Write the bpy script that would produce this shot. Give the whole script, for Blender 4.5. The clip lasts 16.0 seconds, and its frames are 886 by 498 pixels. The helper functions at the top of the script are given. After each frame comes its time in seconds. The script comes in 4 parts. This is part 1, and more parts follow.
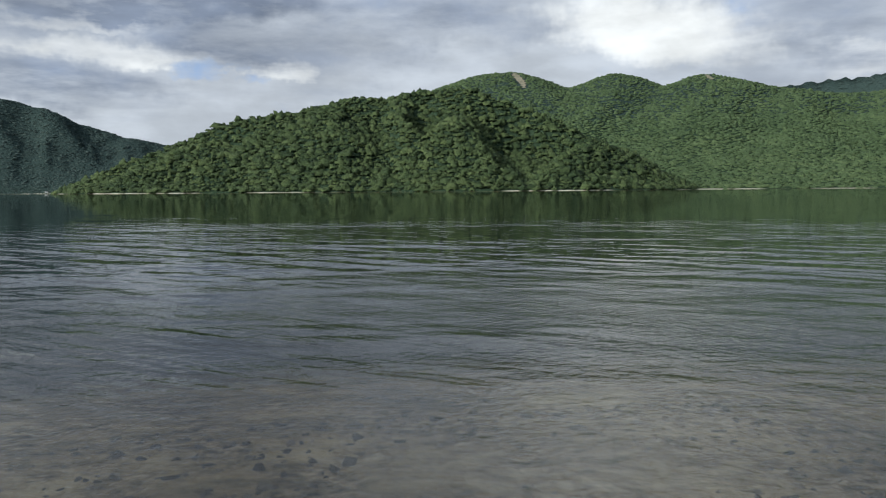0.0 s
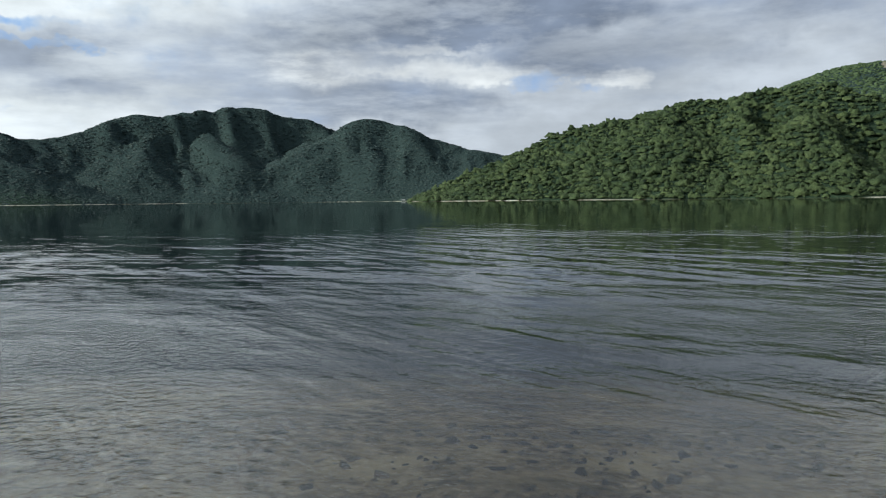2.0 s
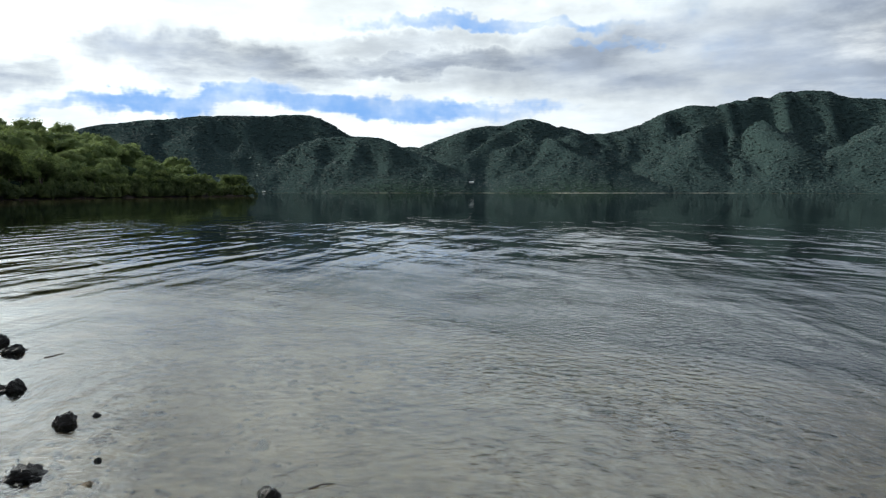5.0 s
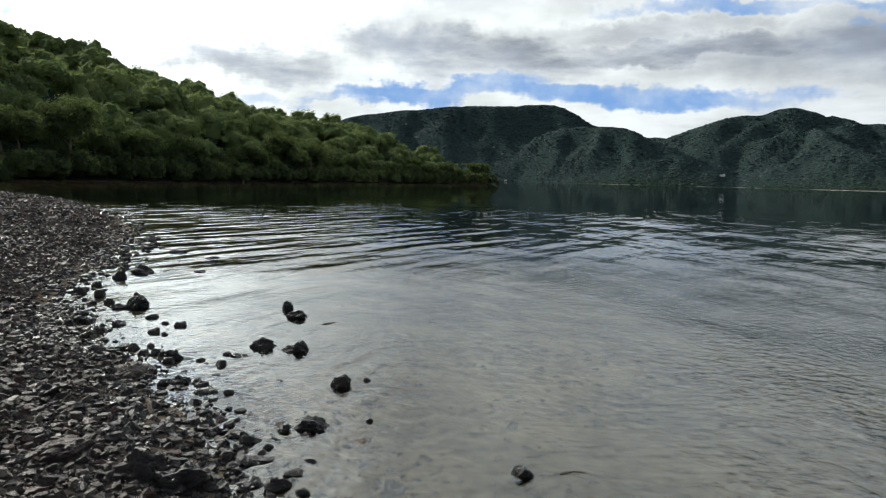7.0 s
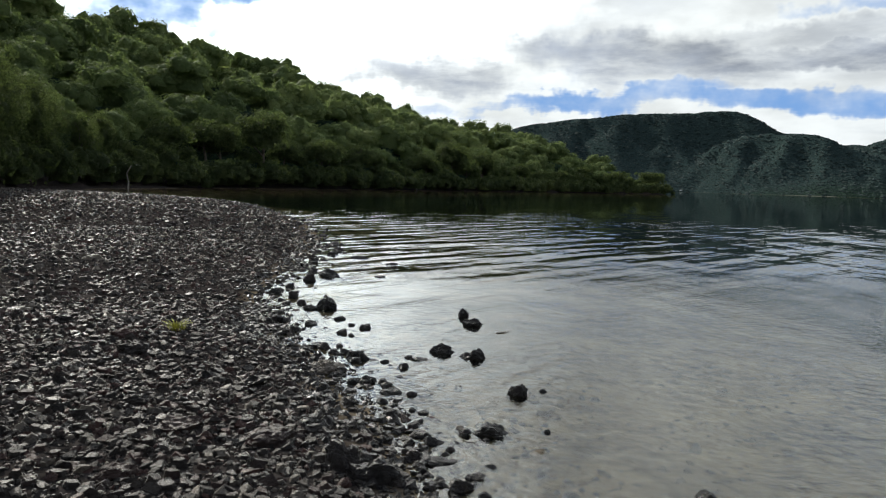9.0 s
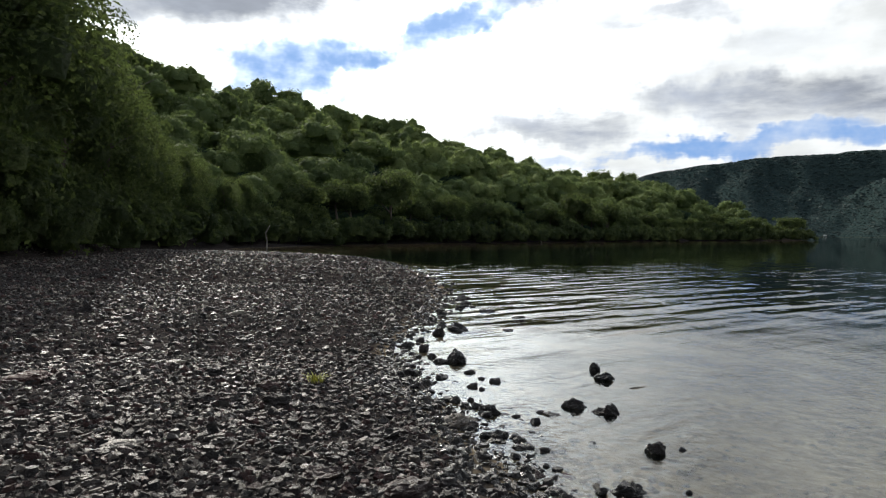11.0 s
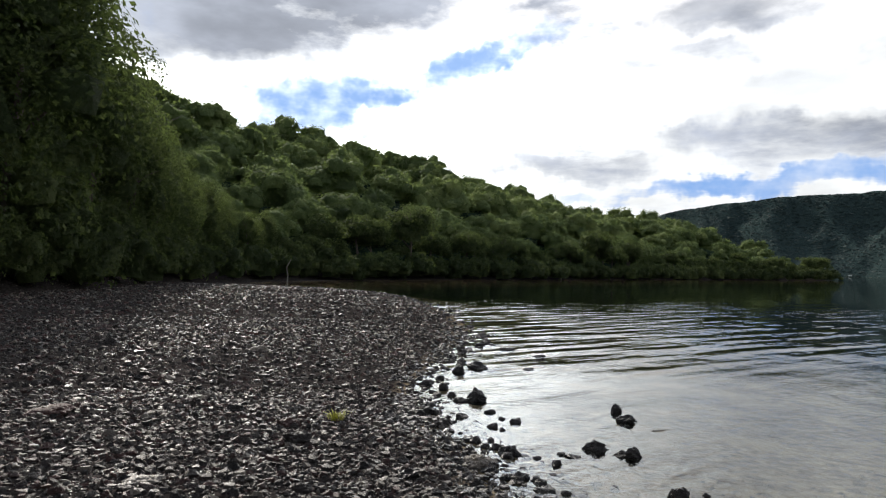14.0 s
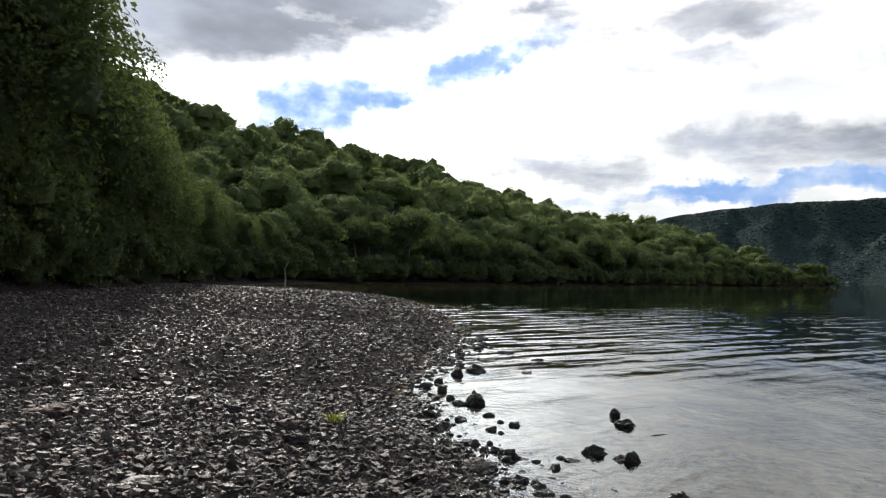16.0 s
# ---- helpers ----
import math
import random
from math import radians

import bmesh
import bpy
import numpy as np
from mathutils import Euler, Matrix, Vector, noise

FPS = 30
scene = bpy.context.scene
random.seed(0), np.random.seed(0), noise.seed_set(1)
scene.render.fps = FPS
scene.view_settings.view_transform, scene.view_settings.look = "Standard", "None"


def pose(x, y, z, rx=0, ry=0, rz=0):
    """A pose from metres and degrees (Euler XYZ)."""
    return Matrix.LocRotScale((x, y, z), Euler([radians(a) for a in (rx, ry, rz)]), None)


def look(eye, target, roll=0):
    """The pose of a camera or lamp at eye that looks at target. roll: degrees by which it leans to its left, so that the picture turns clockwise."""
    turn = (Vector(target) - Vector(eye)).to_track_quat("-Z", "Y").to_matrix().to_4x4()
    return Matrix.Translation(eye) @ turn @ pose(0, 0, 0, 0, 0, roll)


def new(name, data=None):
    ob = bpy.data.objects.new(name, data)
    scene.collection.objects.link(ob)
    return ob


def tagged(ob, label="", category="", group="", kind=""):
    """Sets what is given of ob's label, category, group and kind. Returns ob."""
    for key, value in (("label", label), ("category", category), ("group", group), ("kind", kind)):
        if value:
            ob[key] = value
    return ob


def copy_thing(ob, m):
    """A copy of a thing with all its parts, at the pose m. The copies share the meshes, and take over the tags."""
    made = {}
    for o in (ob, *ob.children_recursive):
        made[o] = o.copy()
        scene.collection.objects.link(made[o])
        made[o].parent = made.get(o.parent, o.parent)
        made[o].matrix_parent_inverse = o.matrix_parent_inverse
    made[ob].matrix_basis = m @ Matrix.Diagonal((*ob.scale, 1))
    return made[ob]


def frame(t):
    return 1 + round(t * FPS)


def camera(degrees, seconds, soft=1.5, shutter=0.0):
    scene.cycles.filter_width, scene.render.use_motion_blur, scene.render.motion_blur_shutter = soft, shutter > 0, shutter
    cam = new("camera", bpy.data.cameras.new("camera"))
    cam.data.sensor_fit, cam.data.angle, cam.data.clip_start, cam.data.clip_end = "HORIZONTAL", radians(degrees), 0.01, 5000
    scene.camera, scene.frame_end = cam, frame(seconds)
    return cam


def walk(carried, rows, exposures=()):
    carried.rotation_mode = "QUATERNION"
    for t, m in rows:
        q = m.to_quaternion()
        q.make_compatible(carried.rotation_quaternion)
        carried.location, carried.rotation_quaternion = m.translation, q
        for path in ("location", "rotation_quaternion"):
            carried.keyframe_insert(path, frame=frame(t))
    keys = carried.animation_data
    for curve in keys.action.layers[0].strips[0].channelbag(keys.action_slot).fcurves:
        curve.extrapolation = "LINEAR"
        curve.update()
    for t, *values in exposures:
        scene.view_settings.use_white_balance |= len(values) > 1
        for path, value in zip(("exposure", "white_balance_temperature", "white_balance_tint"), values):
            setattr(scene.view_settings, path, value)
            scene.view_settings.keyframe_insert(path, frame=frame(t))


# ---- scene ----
cam = camera(61.2, 16.0, soft=1.2)
PATH = [
    (0.0, pose(0.000, 0.000, 1.501, 85.50, 0.43, -0.03)),
    (0.5, pose(0.000, 0.004, 1.500, 86.10, 0.70, 5.09)),
    (1.0, pose(0.001, 0.007, 1.499, 86.19, 0.99, 10.29)),
    (1.5, pose(0.001, 0.010, 1.498, 86.45, 0.90, 17.40)),
    (2.0, pose(0.002, 0.013, 1.495, 86.27, 0.60, 24.78)),
    (2.5, pose(0.003, 0.014, 1.491, 86.01, 1.22, 31.96)),
    (3.0, pose(0.004, 0.013, 1.484, 85.92, 0.90, 40.49)),
    (3.5, pose(0.005, 0.009, 1.475, 85.82, 0.44, 47.53)),
    (4.0, pose(0.007, -0.001, 1.464, 85.85, 0.07, 53.10)),
    (4.5, pose(0.009, -0.020, 1.454, 85.70, 0.19, 59.32)),
    (5.0, pose(0.013, -0.048, 1.446, 85.67, -0.02, 64.89)),
    (7.5, pose(0.052, -0.219, 1.462, 84.58, -1.30, 86.96)),
    (8.0, pose(0.069, -0.242, 1.471, 84.72, -0.93, 90.34)),
    (8.5, pose(0.093, -0.266, 1.480, 84.90, -1.21, 92.62)),
    (9.0, pose(0.123, -0.283, 1.482, 85.01, -1.80, 95.87)),
    (9.5, pose(0.149, -0.289, 1.491, 85.58, -1.51, 98.90)),
    (10.0, pose(0.170, -0.306, 1.493, 86.22, -0.66, 102.22)),
    (12.5, pose(0.231, -0.304, 1.514, 90.80, -0.33, 106.93)),
    (13.0, pose(0.238, -0.302, 1.519, 91.19, -0.44, 106.88)),
    (13.5, pose(0.241, -0.309, 1.518, 91.40, -0.57, 106.92)),
    (14.0, pose(0.239, -0.315, 1.523, 91.60, -0.93, 106.81)),
    (14.5, pose(0.239, -0.323, 1.522, 91.94, -0.95, 106.79)),
    (15.0, pose(0.241, -0.320, 1.525, 92.15, -1.06, 106.66)),
    (15.5, pose(0.242, -0.328, 1.523, 92.08, -1.10, 106.58)),
    (16.0, pose(0.248, -0.337, 1.518, 91.85, -1.42, 106.64)),
]
walk(cam, PATH, exposures=[(0.0, 0.1, 6280, 7), (3.0, 0.1, 6200, 5), (4.0, 0.16, 6200, 5), (5.0, 0.21, 6250, 6), (6.3, 0.04, 6350, 7), (7.5, -0.06, 6400, 7), (10.0, -0.03, 6450, 9), (12.5, 0.1, 6500, 11), (16.0, 0.12, 6500, 12)])


# ---------------------------------------------------------------- shader helpers
class Nodes:
    """A short way to write node trees."""

    def __init__(self, tree):
        self.tree = tree
        tree.nodes.clear()

    def add(self, kind, **given):
        node = self.tree.nodes.new(kind)
        for key, value in given.items():
            if key in ("operation", "blend_type", "data_type", "noise_dimensions", "noise_type", "interpolation", "feature",
                       "distribution", "sky_type", "wave_type", "bands_direction", "wave_profile", "clamp", "use_clamp"):
                if key == "operation": node.operation = value
                elif key == "blend_type": node.blend_type = value
                elif key == "data_type": node.data_type = value
                elif key == "feature": node.feature = value
                elif key == "wave_type": node.wave_type = value
                elif key == "bands_direction": node.bands_direction = value
                elif key == "wave_profile": node.wave_profile = value
                elif key == "use_clamp": node.use_clamp = value
            else:
                self.put(node.inputs[key.replace("_", " ")], value)
        return node

    def put(self, socket, value):
        if isinstance(value, bpy.types.NodeSocket):
            self.tree.links.new(value, socket)
        elif isinstance(value, bpy.types.Node):
            self.tree.links.new(value.outputs[0], socket)
        else:
            socket.default_value = value

    def math(self, op, a, b=0.0, c=None):
        node = self.tree.nodes.new("ShaderNodeMath")
        node.operation = op
        self.put(node.inputs[0], a)
        self.put(node.inputs[1], b)
        if c is not None:
            self.put(node.inputs[2], c)
        return node.outputs[0]

    def vmath(self, op, a, b=(0, 0, 0)):
        node = self.tree.nodes.new("ShaderNodeVectorMath")
        node.operation = op
        self.put(node.inputs[0], a)
        self.put(node.inputs[1], b)
        return node.outputs[0]

    def noise(self, vector, scale, detail=4.0, rough=0.55, color=False, distortion=0.0):
        node = self.add("ShaderNodeTexNoise", Scale=scale, Detail=detail, Roughness=rough, Distortion=distortion)
        if vector is not None:
            self.put(node.inputs["Vector"], vector)
        return node.outputs["Color" if color else "Fac"]

    def step(self, value, low, high, out_low=0.0, out_high=1.0):
        node = self.tree.nodes.new("ShaderNodeMapRange")
        node.interpolation_type = "SMOOTHSTEP"
        for i, v in enumerate((value, low, high, out_low, out_high)):
            self.put(node.inputs[i], v)
        return node.outputs[0]

    def mix(self, fac, a, b, blend="MIX"):
        node = self.tree.nodes.new("ShaderNodeMix")
        node.data_type, node.blend_type = "RGBA", blend
        self.put(node.inputs[0], fac)
        self.put(node.inputs[6], a if not isinstance(a, tuple) else (*a, 1))
        self.put(node.inputs[7], b if not isinstance(b, tuple) else (*b, 1))
        return node.outputs[2]

    def ramp(self, fac, stops):
        node = self.tree.nodes.new("ShaderNodeValToRGB")
        self.put(node.inputs[0], fac)
        while len(node.color_ramp.elements) < len(stops):
            node.color_ramp.elements.new(0.5)
        for e, (pos, col) in zip(node.color_ramp.elements, stops):
            e.position, e.color = pos, (*col, 1)
        return node.outputs[0]


# ---------------------------------------------------------------- sky and sun
SUN_AZIMUTH, SUN_ELEVATION = 128.0, 25.0     # degrees, counter-clockwise from +y; above the horizon

world = bpy.data.worlds.new("sky")
scene.world = world
world.use_nodes = True
w = Nodes(world.node_tree)
direction = w.add("ShaderNodeTexCoord").outputs["Generated"]
sky = w.add("ShaderNodeTexSky")
sky.sky_type, sky.sun_disc = "NISHITA", False
sky.dust_density = 0.4
sky.sun_elevation, sky.sun_rotation = radians(SUN_ELEVATION), radians(-SUN_AZIMUTH)
sep = w.add("ShaderNodeSeparateXYZ", Vector=direction)
# the height of a cloud deck seen in perspective: bands that draw together towards the horizon
z_up = w.math("MAXIMUM", sep.outputs[2], 0.0)
lift = w.math("ADD", z_up, 0.09)
flat_x, flat_y = w.math("DIVIDE", sep.outputs[0], lift), w.math("DIVIDE", sep.outputs[1], lift)
deck = w.add("ShaderNodeCombineXYZ", X=flat_x, Y=flat_y, Z=w.math("MULTIPLY", z_up, 2.5))
warp_c = w.noise(deck.outputs[0], 1.3, 4.0, 0.6, color=True)
warp = w.vmath("SUBTRACT", warp_c, (0.5, 0.5, 0.5))
ws = w.add("ShaderNodeSeparateXYZ", Vector=warp)
fine_c = w.noise(direction, 14.0, 4.0, 0.62, color=True)
fs = w.add("ShaderNodeSeparateXYZ", Vector=w.vmath("SUBTRACT", fine_c, (0.5, 0.5, 0.5)))
azimuth = w.math("MULTIPLY", w.math("ARCTAN2", w.math("MULTIPLY", sep.outputs[0], -1.0), sep.outputs[1]), 57.2958)
elevation = w.math("MULTIPLY", w.math("ARCSINE", sep.outputs[2]), 57.2958)
azimuth = w.math("ADD", azimuth, w.math("ADD", w.math("MULTIPLY", ws.outputs[0], 9.0), w.math("MULTIPLY", fs.outputs[0], 10.0)))
elevation = w.math("ADD", elevation, w.math("ADD", w.math("MULTIPLY", ws.outputs[1], 2.5), w.math("MULTIPLY", fs.outputs[1], 3.6)))


def puff(a, e, wide, high, tilt=0.0, edge=1.3):
    """A soft patch of sky: 1 in the middle at azimuth a and elevation e, 0 past its half width and half height."""
    da, de = w.math("SUBTRACT", azimuth, a), w.math("SUBTRACT", elevation, e)
    if tilt:
        de = w.math("SUBTRACT", de, w.math("MULTIPLY", da, tilt))
    da, de = w.math("DIVIDE", da, wide), w.math("DIVIDE", de, high)
    r = w.math("ADD", w.math("MULTIPLY", da, da), w.math("MULTIPLY", de, de))
    return w.step(r, edge, 0.2)


def gather(rows, edge=1.3):
    total = None
    for *place, amount in rows:
        one = w.math("MULTIPLY", puff(*place, edge), amount)
        total = one if total is None else w.math("MAXIMUM", total, one)
    return total


# gaps of blue between the clouds
GAPS = gather([(17, 8.6, 3.2, 1.0, 0.0, 0.62), (62, 12.1, 12, 0.7, 0.03, 0.95), (69, 6.5, 15, 1.15, 0.02, 1.05),
               (117, 12.3, 8, 2.5, -0.2, 0.9), (104, 15.6, 8.5, 1.9, -0.33, 0.9), (112, 10.4, 3, 0.7, -0.1, 0.6), (84, 6.6, 11, 1.1, -0.1, 1.05),
               (100, 5.2, 6, 0.8, 0.0, 0.5), (52, 10.6, 2.6, 0.4, 0.0, 0.6), (112, 24, 9, 2.5, 0.2, 0.8)])
# grey undersides; the last, above the view, is added to dim the water's reflection
GREY = gather([(24, 13.6, 15, 2.4, -0.03, 1.0), (44, 10.0, 16, 2.4, -0.05, 0.75), (12, 10.5, 9, 1.6, 0.0, 0.6), (33, 7.4, 12, 1.8, 0.0, 0.75),
               (3, 12.8, 10, 2.2, 0.0, 0.75), (-28, 11.0, 8, 3.0, 0.1, 0.5), (80, 9.4, 9, 1.5, 0.03, 0.95), (66, 9.6, 14, 0.8, 0.02, 0.8), (97, 8.2, 5, 1.3, 0.08, 0.75),
               (70, 10.9, 8, 0.7, 0.0, 0.55), (120, 18.6, 15, 3.4, -0.04, 1.1), (98, 18.6, 7, 1.7, 0.0, 0.95), (91, 15.6, 9, 0.9, 0.0, 0.6), (86, 18.4, 8, 1.5, 0.0, 0.7), (134, 19, 6, 3.5, 0.0, 0.55),
               (8, 9.4, 6, 1.2, 0.0, 0.3), (22, 22, 14, 6, 0.0, 0.7)], 2.0)
# bright tops; those at elevation 24, above the view, are added to brighten water
BRIGHT = gather([(96, 24, 27, 9, 0.0, 1.0), (26, 11.2, 5, 0.7, -0.05, 0.7), (-16, 11.4, 8.5, 2.6, 0.1, 0.6), (-16, 24, 16, 7, 0.0, 0.8), (24, 9.4, 9, 1.0, -0.03, 0.55), (33, 9.6, 6, 1.4, 0.0, 0.6), (-29, 8.6, 5, 1.2, 0.0, 0.45), (11, 8.8, 3.5, 1.0, 0.0, 0.6)])
sun_vec = Vector((-math.sin(radians(SUN_AZIMUTH)) * math.cos(radians(SUN_ELEVATION)),
                  math.cos(radians(SUN_AZIMUTH)) * math.cos(radians(SUN_ELEVATION)), math.sin(radians(SUN_ELEVATION))))
dot = w.tree.nodes.new("ShaderNodeVectorMath")
dot.operation = "DOT_PRODUCT"
w.put(dot.inputs[0], direction)
dot.inputs[1].default_value = sun_vec
toward = w.step(dot.outputs["Value"], -0.35, 0.9)           # clouds glow towards the sun
billow = w.noise(deck.outputs[0], 2.2, 6.0, 0.6)
streak = w.noise(deck.outputs[0], 0.8, 5.0, 0.55)
dark = w.math("ADD", w.math("MULTIPLY", GREY, w.step(billow, 0.3, 0.66, 0.42, 1.12)), w.step(streak, 0.48, 0.72, 0.0, 0.38))
lit_cloud = w.mix(toward, (0.54, 0.575, 0.635), (1.0, 1.035, 1.03))
lit_cloud = w.mix(BRIGHT, lit_cloud, (1.1, 1.09, 1.05))
# bright cloud added high up, mostly out of view, to brighten the water
HIGH = gather([(106, 23, 22, 10, 0.0, 1.0), (97, 17, 13, 9, 0.0, 1.25), (83, 23, 14, 9, 0.0, 0.9), (55, 23, 22, 9, 0.0, 1.2), (-8, 25, 28, 9, 0.0, 0.9), (52, 34, 48, 12, 0.0, 1.4)])
lit_cloud = w.vmath("MULTIPLY", lit_cloud, w.add("ShaderNodeCombineXYZ", **{axis: w.math("ADD", 1.0, w.math("MULTIPLY", HIGH, 0.85)) for axis in "XYZ"}).outputs[0])
heap = w.add("ShaderNodeMapping", Vector=direction, Scale=(1.0, 1.0, 2.6)).outputs[0]
puffs = w.step(w.noise(heap, 7.0, 5.0, 0.55), 0.3, 0.7, 0.82, 1.14)
lit_cloud = w.vmath("MULTIPLY", lit_cloud, w.add("ShaderNodeCombineXYZ", X=puffs, Y=puffs, Z=puffs).outputs[0])
glare = w.step(dot.outputs["Value"], 0.78, 0.975, 1.0, 3.0)     # thin cloud round the sun
grey_cloud = w.mix(toward, (0.215, 0.255, 0.34), (0.42, 0.46, 0.53))
soft_grey = w.step(w.noise(heap, 5.0, 5.0, 0.55), 0.28, 0.72, 0.75, 1.4)
grey_cloud = w.vmath("MULTIPLY", grey_cloud, w.add("ShaderNodeCombineXYZ", X=soft_grey, Y=soft_grey, Z=soft_grey).outputs[0])
dark = w.math("MINIMUM", dark, 1.0)
cloud = w.mix(dark, lit_cloud, grey_cloud)
thin = w.math("SUBTRACT", 1.0, dark)
glare = w.math("ADD", 1.0, w.math("MULTIPLY", w.math("SUBTRACT", glare, 1.0), w.math("MULTIPLY", thin, w.math("MULTIPLY", thin, thin))))
cloud = w.vmath("MULTIPLY", cloud, w.add("ShaderNodeCombineXYZ", X=glare, Y=glare, Z=glare).outputs[0])
open_sky = w.step(sep.outputs[2], 0.68, 0.9, 0.0, 1.3)      # the deck is opened overhead, out of view, to cut the fill light
veil = w.step(w.math("ADD", w.math("MAXIMUM", GAPS, open_sky), w.math("ADD", w.math("MULTIPLY", w.math("SUBTRACT", w.noise(heap, 5.0, 5.0, 0.58), 0.5), 1.9), w.math("MULTIPLY", fs.outputs[2], 1.2))), 0.15, 1.35, 1.0, 0.04)
blue = w.vmath("MINIMUM", w.vmath("MULTIPLY", sky.outputs[0], (0.105, 0.122, 0.15)), (0.2, 0.4, 0.79))
w.add("ShaderNodeOutputWorld", Surface=w.add("ShaderNodeBackground", Color=w.mix(veil, blue, cloud), Strength=1.0))

sun = new("sun", bpy.data.lights.new("sun", "SUN"))
sun.data.energy, sun.data.angle, sun.data.color = 5.0, radians(0.6), (1.0, 0.94, 0.84)
sun.matrix_world = look(sun_vec * 100, (0, 0, 0))


# ---------------------------------------------------------------- materials
def material(name):
    m = bpy.data.materials.new(name)
    m.use_nodes = True
    return m, Nodes(m.node_tree)


def finish(n, shader):
    n.add("ShaderNodeOutputMaterial", Surface=shader)


def bump(n, height, strength, distance):
    return n.add("ShaderNodeBump", Height=height, Strength=strength, Distance=distance).outputs[0]


def principled(n, color, rough, normal=None, spec=0.5):
    p = n.add("ShaderNodeBsdfPrincipled")
    n.put(p.inputs["Base Color"], color if not isinstance(color, tuple) else (*color, 1))
    n.put(p.inputs["Roughness"], rough)
    n.put(p.inputs["Specular IOR Level"], spec)
    if normal is not None:
        n.put(p.inputs["Normal"], normal)
    return p.outputs[0]


def foliage(name, dark, mid, light, grain, translucent=0.25, relief=0.6, mottle=0.35):
    """Leaves in the mass: the tint changes from crown to crown and from twig to twig."""
    m, n = material(name)
    place = n.add("ShaderNodeTexCoord").outputs["Object"]
    island = n.add("ShaderNodeNewGeometry").outputs["Random Per Island"]
    stand = n.noise(place, 0.012, 3.0)
    crown = n.noise(place, 0.13, 2.0)
    leaf = n.noise(place, grain, 5.0, 0.68)
    tone = n.math("ADD", n.math("ADD", n.math("MULTIPLY", island, 0.28), n.math("MULTIPLY", crown, 0.5)), n.math("ADD", n.math("MULTIPLY", n.math("SUBTRACT", stand, 0.2), 0.5), n.math("MULTIPLY", n.math("SUBTRACT", leaf, 0.5), mottle)))
    col = n.ramp(tone, [(0.25, dark), (0.53, mid), (0.83, light)])
    normal = bump(n, leaf, relief, 1.6 / grain)
    diffuse = principled(n, col, 0.8, normal, 0.1)
    back = n.add("ShaderNodeBsdfTranslucent", Color=n.mix(0.5, col, (0.2, 0.27, 0.06)), Normal=normal)
    finish(n, mixed(n, translucent, diffuse, back.outputs[0]))
    return m


def mixed(n, fac, a, b):
    node = n.tree.nodes.new("ShaderNodeMixShader")
    n.put(node.inputs[0], fac)
    n.put(node.inputs[1], a)
    n.put(node.inputs[2], b)
    return node.outputs[0]


